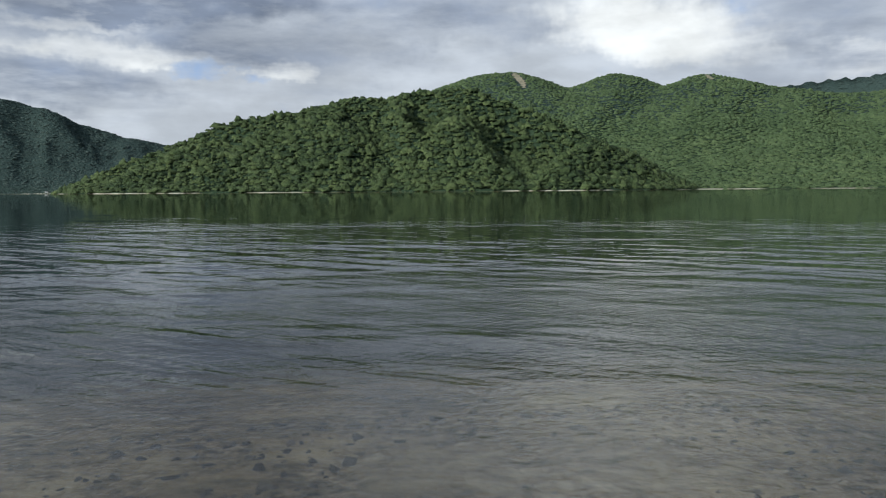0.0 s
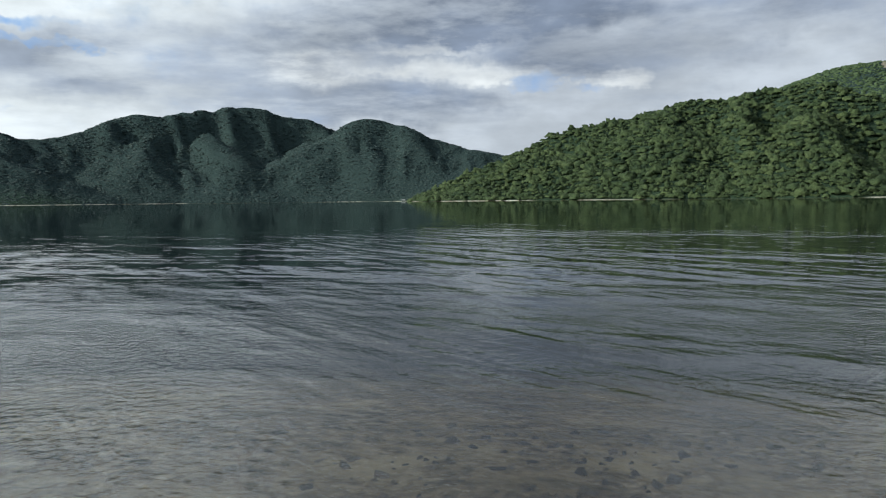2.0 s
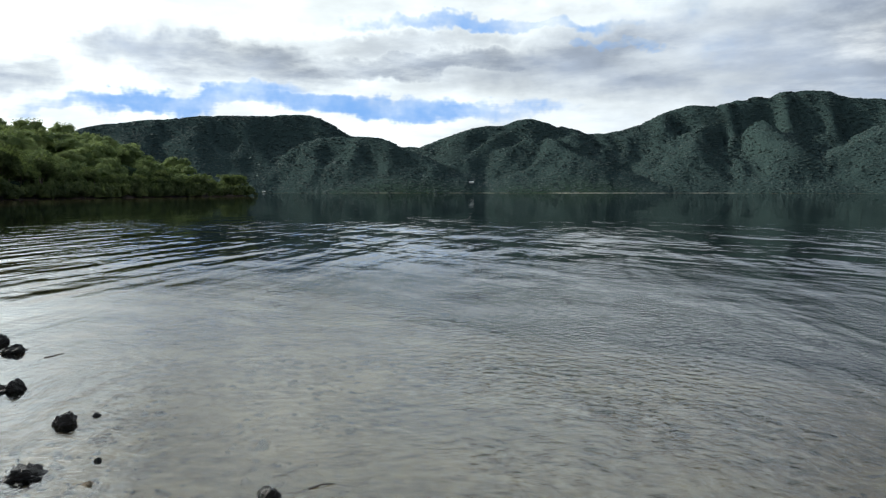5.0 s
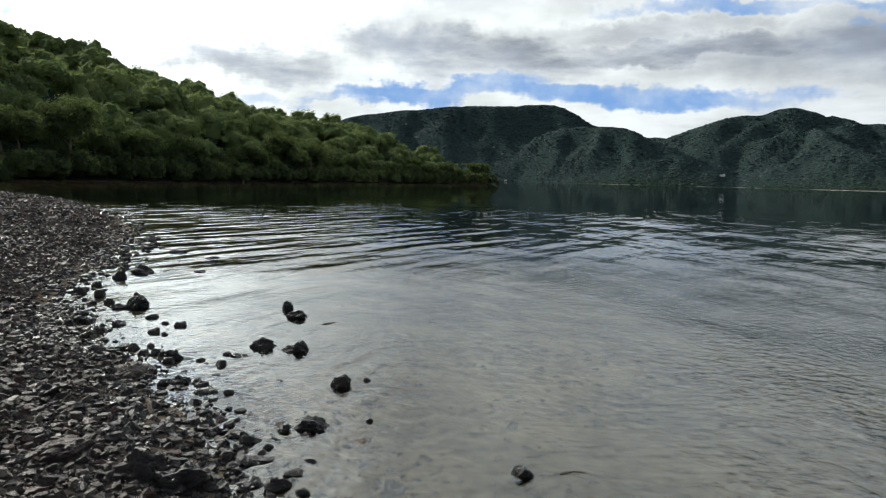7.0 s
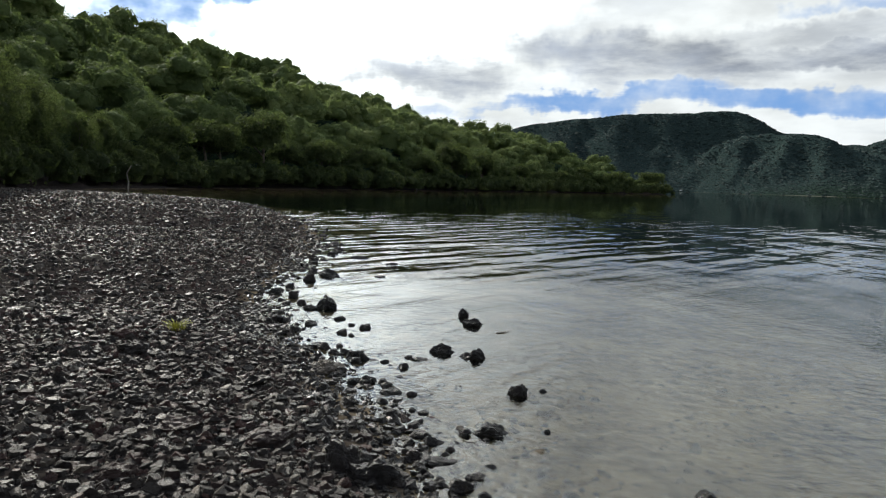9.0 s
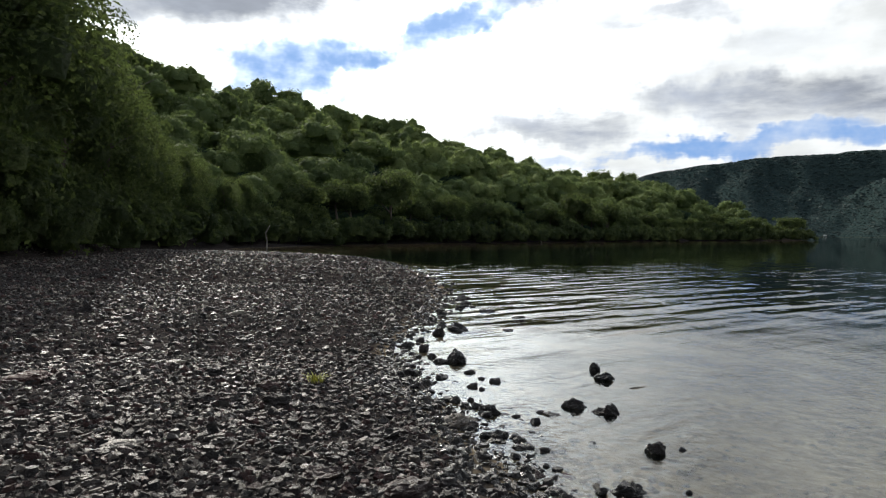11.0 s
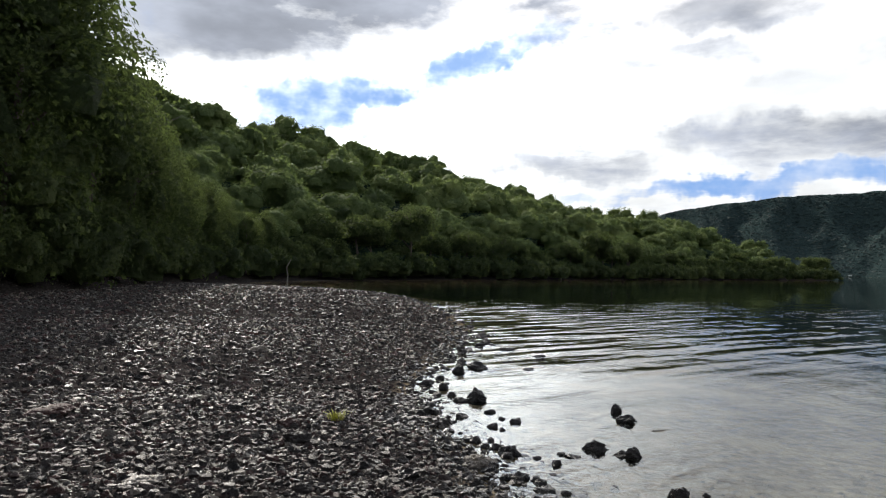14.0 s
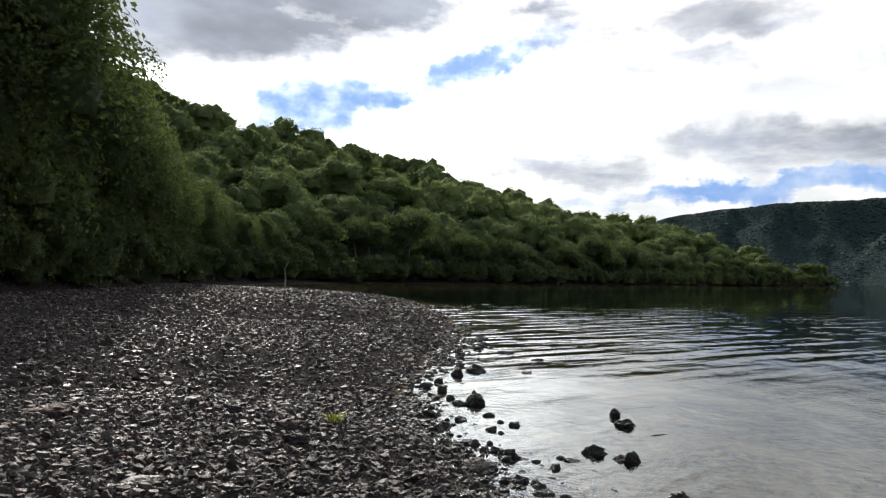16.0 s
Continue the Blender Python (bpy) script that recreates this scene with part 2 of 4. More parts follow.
def ground_material():
    m, n = material("ground")
    geo = n.add("ShaderNodeNewGeometry")
    place = geo.outputs["Position"]
    xyz = n.add("ShaderNodeSeparateXYZ", Vector=place)
    grit = n.noise(place, 22.0, 5.0, 0.65)
    big = n.noise(place, 0.9, 4.0, 0.6)
    pebble = n.add("ShaderNodeTexVoronoi", Vector=place, Scale=15.0, Randomness=1.0)
    shingle = n.mix(n.math("MULTIPLY", big, 0.7), n.ramp(pebble.outputs["Color"], [(0.1, (0.015, 0.014, 0.013)), (0.5, (0.032, 0.028, 0.026)), (0.9, (0.062, 0.054, 0.05))]), (0.026, 0.022, 0.02))
    # the lake floor: stones under brown silt and algae
    cobble = n.noise(place, 7.0, 5.0, 0.7)
    bed_stone = n.ramp(cobble, [(0.34, (0.05, 0.044, 0.034)), (0.5, (0.27, 0.21, 0.14)), (0.66, (0.55, 0.44, 0.3))])
    silt = n.ramp(n.noise(place, 0.8, 5.0, 0.66), [(0.36, (0.035, 0.034, 0.025)), (0.5, (0.23, 0.18, 0.112)), (0.64, (0.44, 0.35, 0.22))])
    bed = n.mix(n.step(n.noise(place, 1.6, 4.0, 0.6), 0.35, 0.65, 0.3, 0.9), bed_stone, silt)
    # bed painted near black with depth, for the light lost in deep water
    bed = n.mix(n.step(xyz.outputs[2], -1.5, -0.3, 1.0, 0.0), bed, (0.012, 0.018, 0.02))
    scrub = n.noise(place, 0.3, 6.0, 0.72)
    soil = n.ramp(scrub, [(0.36, (0.014, 0.026, 0.014)), (0.52, (0.025, 0.041, 0.026)), (0.7, (0.045, 0.068, 0.04))])
    # bluer soil past 1500 m: aerial haze put into the ground colour
    hazed_soil = n.ramp(scrub, [(0.36, (0.018, 0.031, 0.03)), (0.52, (0.028, 0.044, 0.042)), (0.7, (0.043, 0.061, 0.054))])
    soil = n.mix(n.step(n.add("ShaderNodeVectorMath", operation="LENGTH", Vector=place).outputs["Value"], 1500.0, 1700.0), soil, hazed_soil)
    far_sand = n.mix(big, (0.33, 0.31, 0.26), (0.5, 0.47, 0.4))
    away = n.step(n.add("ShaderNodeVectorMath", operation="LENGTH", Vector=place).outputs["Value"], 500.0, 560.0)
    patchy = n.math("MULTIPLY", n.step(n.noise(place, 0.007, 2.0, 0.5), 0.46, 0.56), n.math("MULTIPLY", n.step(xyz.outputs[2], 0.25, 0.7, 1.0, 0.0), n.step(xyz.outputs[0], -1550.0, -1350.0)))
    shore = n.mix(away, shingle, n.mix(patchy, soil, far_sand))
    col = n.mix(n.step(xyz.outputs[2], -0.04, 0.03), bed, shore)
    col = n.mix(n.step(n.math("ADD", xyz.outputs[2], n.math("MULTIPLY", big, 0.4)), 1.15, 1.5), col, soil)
    rough = n.step(xyz.outputs[2], 0.0, 0.12, 0.3, 0.8)
    wooded = n.math("MULTIPLY", n.step(xyz.outputs[2], 1.2, 1.6), scrub)
    normal = bump(n, n.math("ADD", n.math("MULTIPLY", wooded, 120.0), n.math("ADD", n.math("MULTIPLY", pebble.outputs["Distance"], -1.0), n.math("MULTIPLY", grit, 0.4))), 0.7, 0.03)
    finish(n, principled(n, col, rough, normal, 0.0))
    return m


def water_material():
    m, n = material("water")
    place = n.add("ShaderNodeNewGeometry").outputs["Position"]
    # long low swell, wind ripples in patches and a fine shiver, all fading with distance from the camera
    def wind(turn, stretch):
        return n.add("ShaderNodeMapping", Vector=place, Rotation=(0, 0, radians(turn)), Scale=(stretch, 1.0, 1.0)).outputs[0]
    def crests(heading, across, along, seed):
        """Long-crested waves that run towards the heading."""
        c, q = math.cos(radians(heading)), math.sin(radians(heading))
        xyz = n.add("ShaderNodeSeparateXYZ", Vector=place)
        v = n.math("ADD", n.math("MULTIPLY", xyz.outputs[0], c), n.math("MULTIPLY", xyz.outputs[1], q))
        u = n.math("ADD", n.math("MULTIPLY", xyz.outputs[0], -q), n.math("MULTIPLY", xyz.outputs[1], c))
        flow = n.add("ShaderNodeCombineXYZ", X=n.math("DIVIDE", u, along), Y=n.math("DIVIDE", v, across), Z=seed)
        return n.noise(flow.outputs[0], 1.0, 1.6, 0.45)
    wake = crests(55, 0.75, 3.2, 1.0)
    cross = crests(100, 0.7, 2.4, 7.0)
    chop = n.noise(wind(-45, 0.7), 3.2, 2.0, 0.5)
    ripple = n.noise(place, 10.0, 3.0, 0.5)
    calm = n.step(n.noise(place, 0.07, 3.0, 0.5), 0.36, 0.64, 0.3, 1.0)
    away = n.add("ShaderNodeVectorMath", operation="LENGTH", Vector=place).outputs["Value"]
    still = n.step(away, 16.0, 55.0, 1.0, 0.07)
    # sheltered water between the rocks of the little bay
    lee = n.step(n.add("ShaderNodeVectorMath", operation="LENGTH", Vector=n.vmath("SUBTRACT", place, (-7.0, -1.0, 0.0))).outputs["Value"], 2.6, 5.2, 0.3, 1.0)
    mid = n.math("MULTIPLY", n.step(away, 6.0, 14.0, 0.24, 1.0), lee)
    gust = n.step(n.noise(wind(-35, 0.4), 0.16, 3.0, 0.5), 0.35, 0.62, 0.35, 1.2)
    swell = n.math("ADD", n.math("MULTIPLY", wake, n.math("MULTIPLY", gust, 0.135)), n.math("MULTIPLY", cross, 0.035))
    height = n.math("ADD", n.math("MULTIPLY", n.math("MULTIPLY", swell, mid), 1.0), n.math("ADD", n.math("MULTIPLY", n.math("MULTIPLY", chop, n.math("MULTIPLY", mid, gust)), 0.02),
                    n.math("MULTIPLY", n.math("MULTIPLY", calm, ripple), n.math("MULTIPLY", n.step(away, 5.0, 18.0, 0.034, 0.001), lee))))
    # wavelets that lap towards the shore in patches
    lap = n.math("MULTIPLY", crests(62, 0.26, 1.5, 3.0), n.step(n.noise(wind(-35, 0.35), 0.45, 3.0, 0.5), 0.42, 0.62, 0.0, 0.055))
    height = n.math("ADD", height, n.math("MULTIPLY", lap, n.math("MULTIPLY", lee, n.step(away, 7.0, 16.0, 1.0, 0.15))))
    height = n.math("MULTIPLY", height, still)
    normal = bump(n, height, 1.0, 1.0)
    gloss = n.add("ShaderNodeBsdfGlossy", Color=(0.93, 0.95, 0.95, 1), Roughness=0.012, Normal=normal)
    clear = n.add("ShaderNodeBsdfTransparent", Color=(0.9, 0.87, 0.74, 1))
    fres = n.add("ShaderNodeFresnel", IOR=1.333, Normal=normal)
    # reflection is turned down with distance from the camera, to darken the far water
    mirror = n.math("MULTIPLY", fres.outputs[0], n.step(away, 20.0, 90.0, 1.0, 0.85))
    finish(n, mixed(n, mirror, clear.outputs[0], gloss.outputs[0]))
    return m


def stone_material(name, stops, rough_low, rough_high, spec):
    m, n = material(name)
    info = n.add("ShaderNodeObjectInfo").outputs["Random"]
    island = n.add("ShaderNodeNewGeometry").outputs["Random Per Island"]
    place = n.add("ShaderNodeNewGeometry").outputs["Position"]
    pick = n.math("FRACT", n.math("ADD", n.math("MULTIPLY", info, 7.3), n.math("MULTIPLY", island, 5.1)))
    vein = n.noise(n.add("ShaderNodeMapping", Vector=place, Scale=(1, 1, 2.5)).outputs[0], 42.0, 6.0, 0.7)
    col = n.mix(n.math("MULTIPLY", n.step(vein, 0.35, 0.75), 0.55), n.ramp(pick, stops), (0.02, 0.018, 0.017), "MIX")
    lichen = n.step(n.noise(place, 9.0, 4.0, 0.6), 0.62, 0.74, 0.0, 0.35)
    col = n.mix(lichen, col, (0.075, 0.07, 0.062))
    rough = n.step(n.noise(place, 5.0, 3.0), 0.3, 0.7, rough_low, rough_high)
    finish(n, principled(n, col, rough, bump(n, vein, 1.0, 0.035), spec))
    return m


def bark_material():
    m, n = material("bark")
    place = n.add("ShaderNodeTexCoord").outputs["Object"]
    ridge = n.noise(n.add("ShaderNodeMapping", Vector=place, Scale=(1, 1, 0.15)).outputs[0], 14.0, 5.0, 0.65)
    col = n.ramp(ridge, [(0.3, (0.045, 0.036, 0.028)), (0.6, (0.13, 0.11, 0.09)), (0.85, (0.25, 0.23, 0.2))])
    finish(n, principled(n, col, 0.9, bump(n, ridge, 0.8, 0.04), 0.2))
    return m


GROUND, WATER, BARK = ground_material(), water_material(), bark_material()
# blue-grey tint: haze put into the leaf colour of the far ranges
HAZED_LEAVES = foliage("hazed_leaves", (0.021, 0.035, 0.035), (0.03, 0.047, 0.046), (0.043, 0.062, 0.056), 0.3, 0.04, 0.3, 0.3)
# leaf colour lightened to stand for sunlight on the hillside woods
LIT_LEAVES = foliage("lit_leaves", (0.062, 0.09, 0.04), (0.145, 0.195, 0.075), (0.3, 0.35, 0.13), 2.2, 0.45, 0.9)
# darker copy: shade of the woods' edge put into the leaf colour
SHADED_LEAVES = foliage("shaded_leaves", (0.02, 0.03, 0.015), (0.048, 0.066, 0.029), (0.16, 0.19, 0.07), 2.2, 0.4, 0.9)
OLIVE_LEAVES = foliage("olive_leaves", (0.016, 0.031, 0.015), (0.042, 0.064, 0.027), (0.082, 0.112, 0.046), 0.55, 0.08, 1.0, 1.0)
# lighter leaf colour: haze painted on the ridge behind the front hill
HAZED_RIDGE_LEAVES = foliage("hazed_ridge_leaves", (0.033, 0.054, 0.027), (0.048, 0.076, 0.036), (0.076, 0.108, 0.05), 0.35, 0.08, 0.8, 0.9)
DRY_STONE = stone_material("dry_stone", [(0.0, (0.01, 0.009, 0.008)), (0.3, (0.034, 0.029, 0.025)), (0.5, (0.08, 0.04, 0.033)), (0.62, (0.029, 0.025, 0.023)), (0.85, (0.07, 0.06, 0.05)), (1.0, (0.22, 0.19, 0.155))], 0.42, 0.75, 0.2)
BED_STONE = stone_material("bed_stone", [(0.0, (0.12, 0.105, 0.078)), (0.5, (0.19, 0.16, 0.115)), (1.0, (0.32, 0.26, 0.19))], 0.7, 0.95, 0.0)
PALE_STONE = stone_material("pale_stone", [(0.0, (0.13, 0.12, 0.1)), (1.0, (0.26, 0.23, 0.19))], 0.5, 0.8, 0.3)
WET_STONE = stone_material("wet_stone", [(0.0, (0.009, 0.008, 0.0075)), (0.5, (0.02, 0.017, 0.015)), (1.0, (0.045, 0.036, 0.031))], 0.22, 0.6, 0.35)


# ---------------------------------------------------------------- mesh helpers
def mesh_object(name, verts, faces, mat, parent=None, label="", smooth=True):
    """One mesh from arrays; faces is an (n, k) array with k corners each, or a list of such arrays."""
    verts = np.asarray(verts, dtype=np.float32)
    groups = [np.asarray(f, dtype=np.int32) for f in (faces if isinstance(faces, list) else [faces])]
    me = bpy.data.meshes.new(name)
    me.vertices.add(len(verts))
    me.vertices.foreach_set("co", verts.ravel())
    loops = np.concatenate([g.ravel() for g in groups])
    counts = np.concatenate([np.full(len(g), g.shape[1], dtype=np.int32) for g in groups])
    me.loops.add(len(loops))
    me.loops.foreach_set("vertex_index", loops)
    me.polygons.add(len(counts))
    me.polygons.foreach_set("loop_start", np.concatenate(([0], np.cumsum(counts)[:-1])).astype(np.int32))
    me.polygons.foreach_set("use_smooth", np.full(len(counts), smooth))
    me.update(calc_edges=True)
    me.materials.append(mat)
    ob = new(name, me)
    ob.parent = parent
    if label:
        ob["label"] = label
    return ob


def part(name, bm, mat, parent, label=""):
    me = bpy.data.meshes.new(name)
    bm.to_mesh(me)
    bm.free()
    me.materials.append(mat)
    ob = new(name, me)
    ob.parent = parent
    if label:
        ob["label"] = label
    return ob


def arrays(bm):
    bm.verts.ensure_lookup_table()
    v = np.array([p.co for p in bm.verts])
    f = np.array([[p.index for p in face.verts] for face in bm.faces])
    bm.free()
    return v, f


def joined(variants, pick, places, sizes, turns, tilts=None):
    """Copies of small meshes (verts, faces) at many places, as one pair of arrays."""
    vs, fs, at = [], [], 0
    for k, (v, f) in enumerate(variants):
        sel = np.where(pick == k)[0]
        if not len(sel):
            continue
        p = v[None] * sizes[sel][:, None, :]
        if tilts is not None:
            c, s = np.cos(tilts[sel])[:, None], np.sin(tilts[sel])[:, None]
            p = np.stack([p[..., 0], p[..., 1] * c - p[..., 2] * s, p[..., 1] * s + p[..., 2] * c], -1)
        c, s = np.cos(turns[sel])[:, None], np.sin(turns[sel])[:, None]
        p = np.stack([p[..., 0] * c - p[..., 1] * s, p[..., 0] * s + p[..., 1] * c, p[..., 2]], -1) + places[sel][:, None, :]
        vs.append(p.reshape(-1, 3))
        fs.append((f[None] + (np.arange(len(sel)) * len(v))[:, None, None] + at).reshape(-1, f.shape[1]))
        at += len(sel) * len(v)
    return np.concatenate(vs), np.concatenate(fs)


def smooth_noise(x, y, scale, seed, octaves=3):
    """Value noise on arrays, -1 to 1."""
    total, amp, norm = 0.0, 1.0, 0.0
    for o in range(octaves):
        u, v = x / scale * 2 ** o + 17.3 * seed, y / scale * 2 ** o + 5.7 * seed
        iu, iv = np.floor(u), np.floor(v)
        fu, fv = u - iu, v - iv
        fu, fv = fu * fu * (3 - 2 * fu), fv * fv * (3 - 2 * fv)

        def cell(a, b):
            h = np.sin(a * 127.1 + b * 311.7 + seed * 74.7) * 43758.5453
            return (h - np.floor(h)) * 2 - 1
        total = total + amp * ((cell(iu, iv) * (1 - fu) + cell(iu + 1, iv) * fu) * (1 - fv) + (cell(iu, iv + 1) * (1 - fu) + cell(iu + 1, iv + 1) * fu) * fv)
        norm += amp
        amp *= 0.5
    return total / norm


# ---------------------------------------------------------------- the lie of the land
def polar(a, d, e, trees):
    """A summit from bearing and elevation in degrees and distance in metres; trees: the height of the canopy on it."""
    return (-math.sin(radians(a)) * d, math.cos(radians(a)) * d, d * math.tan(radians(e)) + 1.5 - trees)


def curve_through(points, steps=6):
    """A Catmull-Rom curve through points."""
    p = np.array(points, dtype=float)
    p = np.concatenate(([2 * p[0] - p[1]], p, [2 * p[-1] - p[-2]]))
    out = []
    for i in range(1, len(p) - 2):
        for t in np.arange(steps) / steps:
            out.append(0.5 * (2 * p[i] + (p[i + 1] - p[i - 1]) * t + (2 * p[i - 1] - 5 * p[i] + 4 * p[i + 1] - p[i + 2]) * t ** 2
                              + (3 * p[i] - p[i - 1] - 3 * p[i + 1] + p[i + 2]) * t ** 3))
    out.append(p[-2])
    return np.array(out)


def nearest(line, x, y):
    """Distance to a polyline, the value of its third column there, and how far along it."""
    best, zs, along = np.full(x.shape, 1e9), np.zeros(x.shape), np.zeros(x.shape)
    run = 0.0
    for a, b in zip(line[:-1], line[1:]):
        dx, dy = b[0] - a[0], b[1] - a[1]
        length2 = max(dx * dx + dy * dy, 1e-6)
        t = np.clip(((x - a[0]) * dx + (y - a[1]) * dy) / length2, 0, 1)
        dist = np.hypot(x - a[0] - t * dx, y - a[1] - t * dy)
        closer = dist < best
        best = np.where(closer, dist, best)
        if line.shape[1] > 2:
            zs = np.where(closer, a[2] + t * (b[2] - a[2]), zs)
        along = np.where(closer, run + t * math.sqrt(length2), along)
        run += math.sqrt(length2)
    return best, zs, along


# ridges on the other shores: bearing, distance, elevation of the crest; then the width of the slope
RIDGES = [
    ([(25.6, 1240, 0.1), (22.5, 1210, 2.21), (19.8, 1180, 3.4), (17, 1150, 4.6), (14.7, 1130, 5.6), (11, 1120, 5.8), (8.1, 1120, 6.35), (6, 1110, 7.1), (4.2, 1110, 6.7),
      (2, 1100, 7.4), (-1, 1080, 7.9), (-3, 1065, 7.4), (-6, 1045, 6.3), (-9.0, 1020, 4.4), (-11.2, 1000, 2.3), (-13.0, 975, 0.1)], 250, 3, 170),
    ([(2, 2080, 6.2), (-1, 2030, 7.8), (-2.7, 2000, 8.55), (-5.2, 2000, 8.8), (-7.5, 1960, 8), (-9.6, 1950, 7.35), (-12.7, 1950, 8.4), (-15, 1950, 7.7), (-16.6, 1950, 7.35),
      (-19, 1900, 8.1), (-21.5, 1900, 7.3), (-24.7, 1850, 6.8), (-29, 1850, 6.3), (-36, 1850, 6.6), (-60, 2000, 6)], 720, 4, 260),
    ([(-19, 3400, 5.6), (-24, 3400, 6.95), (-27, 3400, 7.35), (-30.5, 3400, 7.55), (-36, 3400, 7.6), (-55, 3400, 6)], 900, 4, 300),
    ([(34.5, 2200, 4.45), (32, 2100, 5.75), (30.2, 2100, 6.22), (28.5, 2080, 5.84), (27, 2050, 5.35), (24.5, 2050, 4.4), (23.4, 2050, 3.82), (22.1, 2000, 4.01), (20.5, 2000, 3.5), (17, 2000, 2.6)], 400, 4, 200),
    ([(29, 2550, 4.45), (33, 2450, 5.35), (36, 2400, 6.55), (39.2, 2400, 7.1), (42.2, 2350, 6.82), (44.5, 2300, 6.55), (46.8, 2300, 6.5), (49, 2300, 5.45), (50.6, 2250, 4.85),
      (54.2, 2200, 4.48), (55.4, 2200, 4.78), (57, 2150, 5.2), (58.3, 2150, 5.58), (60.5, 2150, 5.15), (62.3, 2150, 4.96), (64.5, 2150, 4.22), (66.3, 2150, 3.53), (68.5, 2100, 2.53)], 430, 4, 220),
    ([(62, 2500, 2.61), (66, 2400, 3.35), (69, 2350, 3.8), (72.1, 2300, 4.5), (74, 2250, 5.36), (76.1, 2250, 5.92), (79, 2250, 5.61), (82.8, 2250, 5.56), (86, 2250, 5.16), (89.6, 2300, 4.66),
      (93, 2300, 3.66), (98, 2300, 2.66)], 480, 4, 240),
    ([(74.5, 2050, 4.26), (71.8, 1950, 4.4), (70.2, 1880, 4.34), (68.3, 1830, 3.43), (66, 1790, 1.82), (64.2, 1750, 0.3)], 240, 4, 90),
    ([(57, 2000, 4.19), (55.5, 1850, 3.19), (54, 1750, 1.38)], 260, 4, 80),
    ([(42, 2150, 5.13), (40.5, 1950, 3.62), (39.5, 1800, 1.51)], 260, 4, 80),
    ([(46, 2150, 4.75), (46.5, 1950, 3.35), (47, 1800, 1.36)], 240, 4, 80),
    ([(35, 2200, 4.68), (35.5, 2000, 3.39), (35.5, 1850, 1.09)], 240, 4, 80),
    ([(58.6, 2150, 5.4), (60.5, 2080, 4.6), (63, 1930, 2.81), (65.3, 1800, 0.82)], 250, 4, 90),
    ([(30.2, 2100, 5.95), (33, 2040, 4.97), (36, 1950, 3.39), (39.3, 1820, 0.81)], 260, 4, 90),
    ([(43.5, 2300, 5.84), (46, 2180, 4.75), (48.5, 2020, 3.16), (51, 1850, 0.97)], 260, 4, 90),
    ([(98, 2300, 2.66), (130, 2600, 5.27), (170, 2600, 6.27), (220, 2500, 6.27), (270, 2300, 6.27), (300, 2000, 6.27)], 700, 4, 200),
]
SPINES = [(curve_through([polar(a, d, e, trees) for a, d, e in rows]), width, wave) for rows, width, trees, wave in RIDGES]
# the water's edge on this side, from the far point of the wooded headland round the bay and along the shingle spit
SHORE = curve_through([(-560.00, -160.00), (-380.00, -10.00), (-310.00, 52.00), (-278.00, 50.00), (-212.00, 8.00), (-150.00, -17.00), (-117.00, -31.00), (-90.00, -38.00), (-68.89, -39.01), (-59.64, -36.45), (-53.42, -27.57), (-43.58, -17.43), (-34.56, -12.26),
                       (-26.76, -8.38), (-19.92, -5.86), (-15.77, -4.63), (-12.49, -4.06), (-10.02, -3.72), (-8.54, -3.29), (-6.96, -2.56), (-5.60, -1.78), (-4.67, -1.22), (-3.34, -0.63), (-1.61, 0.00), (0.50, 0.60),
                       (4.00, 0.90), (12.00, 0.20), (32.00, -4.00), (90.00, -20.00), (220.00, -60.00), (700.00, -200.00)], 4)
# the edge of the woods and the crest behind it
WOODS = curve_through([(-560, -180), (-380, -30), (-312, 46), (-280, 46), (-214, 4), (-151, -21), (-118, -35), (-91, -42), (-66, -41), (-46, -35), (-33, -28.5), (-22, -25), (-4, -23), (30, -30), (110, -50), (300, -110), (700, -240)], 4)
CREST = curve_through([polar(a, d, e, 7) for a, d, e in [(80.5, 305, 1.66), (83, 310, 2.46), (88, 310, 3.26), (91, 300, 4.0), (96, 280, 4.75), (99, 265, 5.36), (104, 245, 6.5), (108, 235, 7.55), (110, 230, 8.1), (114, 220, 8.85),
                       (118.7, 205, 9.57), (123, 195, 10.27), (126, 190, 11.17), (130, 185, 12.57), (135, 180, 13.37), (145, 180, 12.87), (160, 180, 12.37), (180, 190, 11.37), (215, 230, 9.37), (250, 320, 5.37)]], 4)


# a bare shoulder of the hill that rises behind the crest
BACK_HILL = curve_through([polar(a, d, e, 0) for a, d, e in [(119, 330, 7.87), (123, 330, 10.27), (126.2, 330, 11.97), (129.8, 335, 13.67), (136, 340, 15.77), (150, 350, 16.77), (175, 350, 14.27)]], 5)


def inside(line, x, y):
    """Signed distance: positive on the land side (towards -y) of a line that runs from -x to +x."""
    dist, _, _ = nearest(line, x, y)
    px, py = np.append(line[:, 0], (5000, 5000, -5000, -5000)), np.append(line[:, 1], (line[-1, 1], -5000, -5000, line[0, 1]))
    odd = np.zeros(x.shape, dtype=bool)
    for i in range(len(px)):
        x0, y0, x1, y1 = px[i], py[i], px[(i + 1) % len(px)], py[(i + 1) % len(px)]
        if y0 == y1:
            continue
        odd ^= ((y0 > y) != (y1 > y)) & (x < (x1 - x0) * (y - y0) / (y1 - y0) + x0)
    return np.where(odd, dist, -dist)


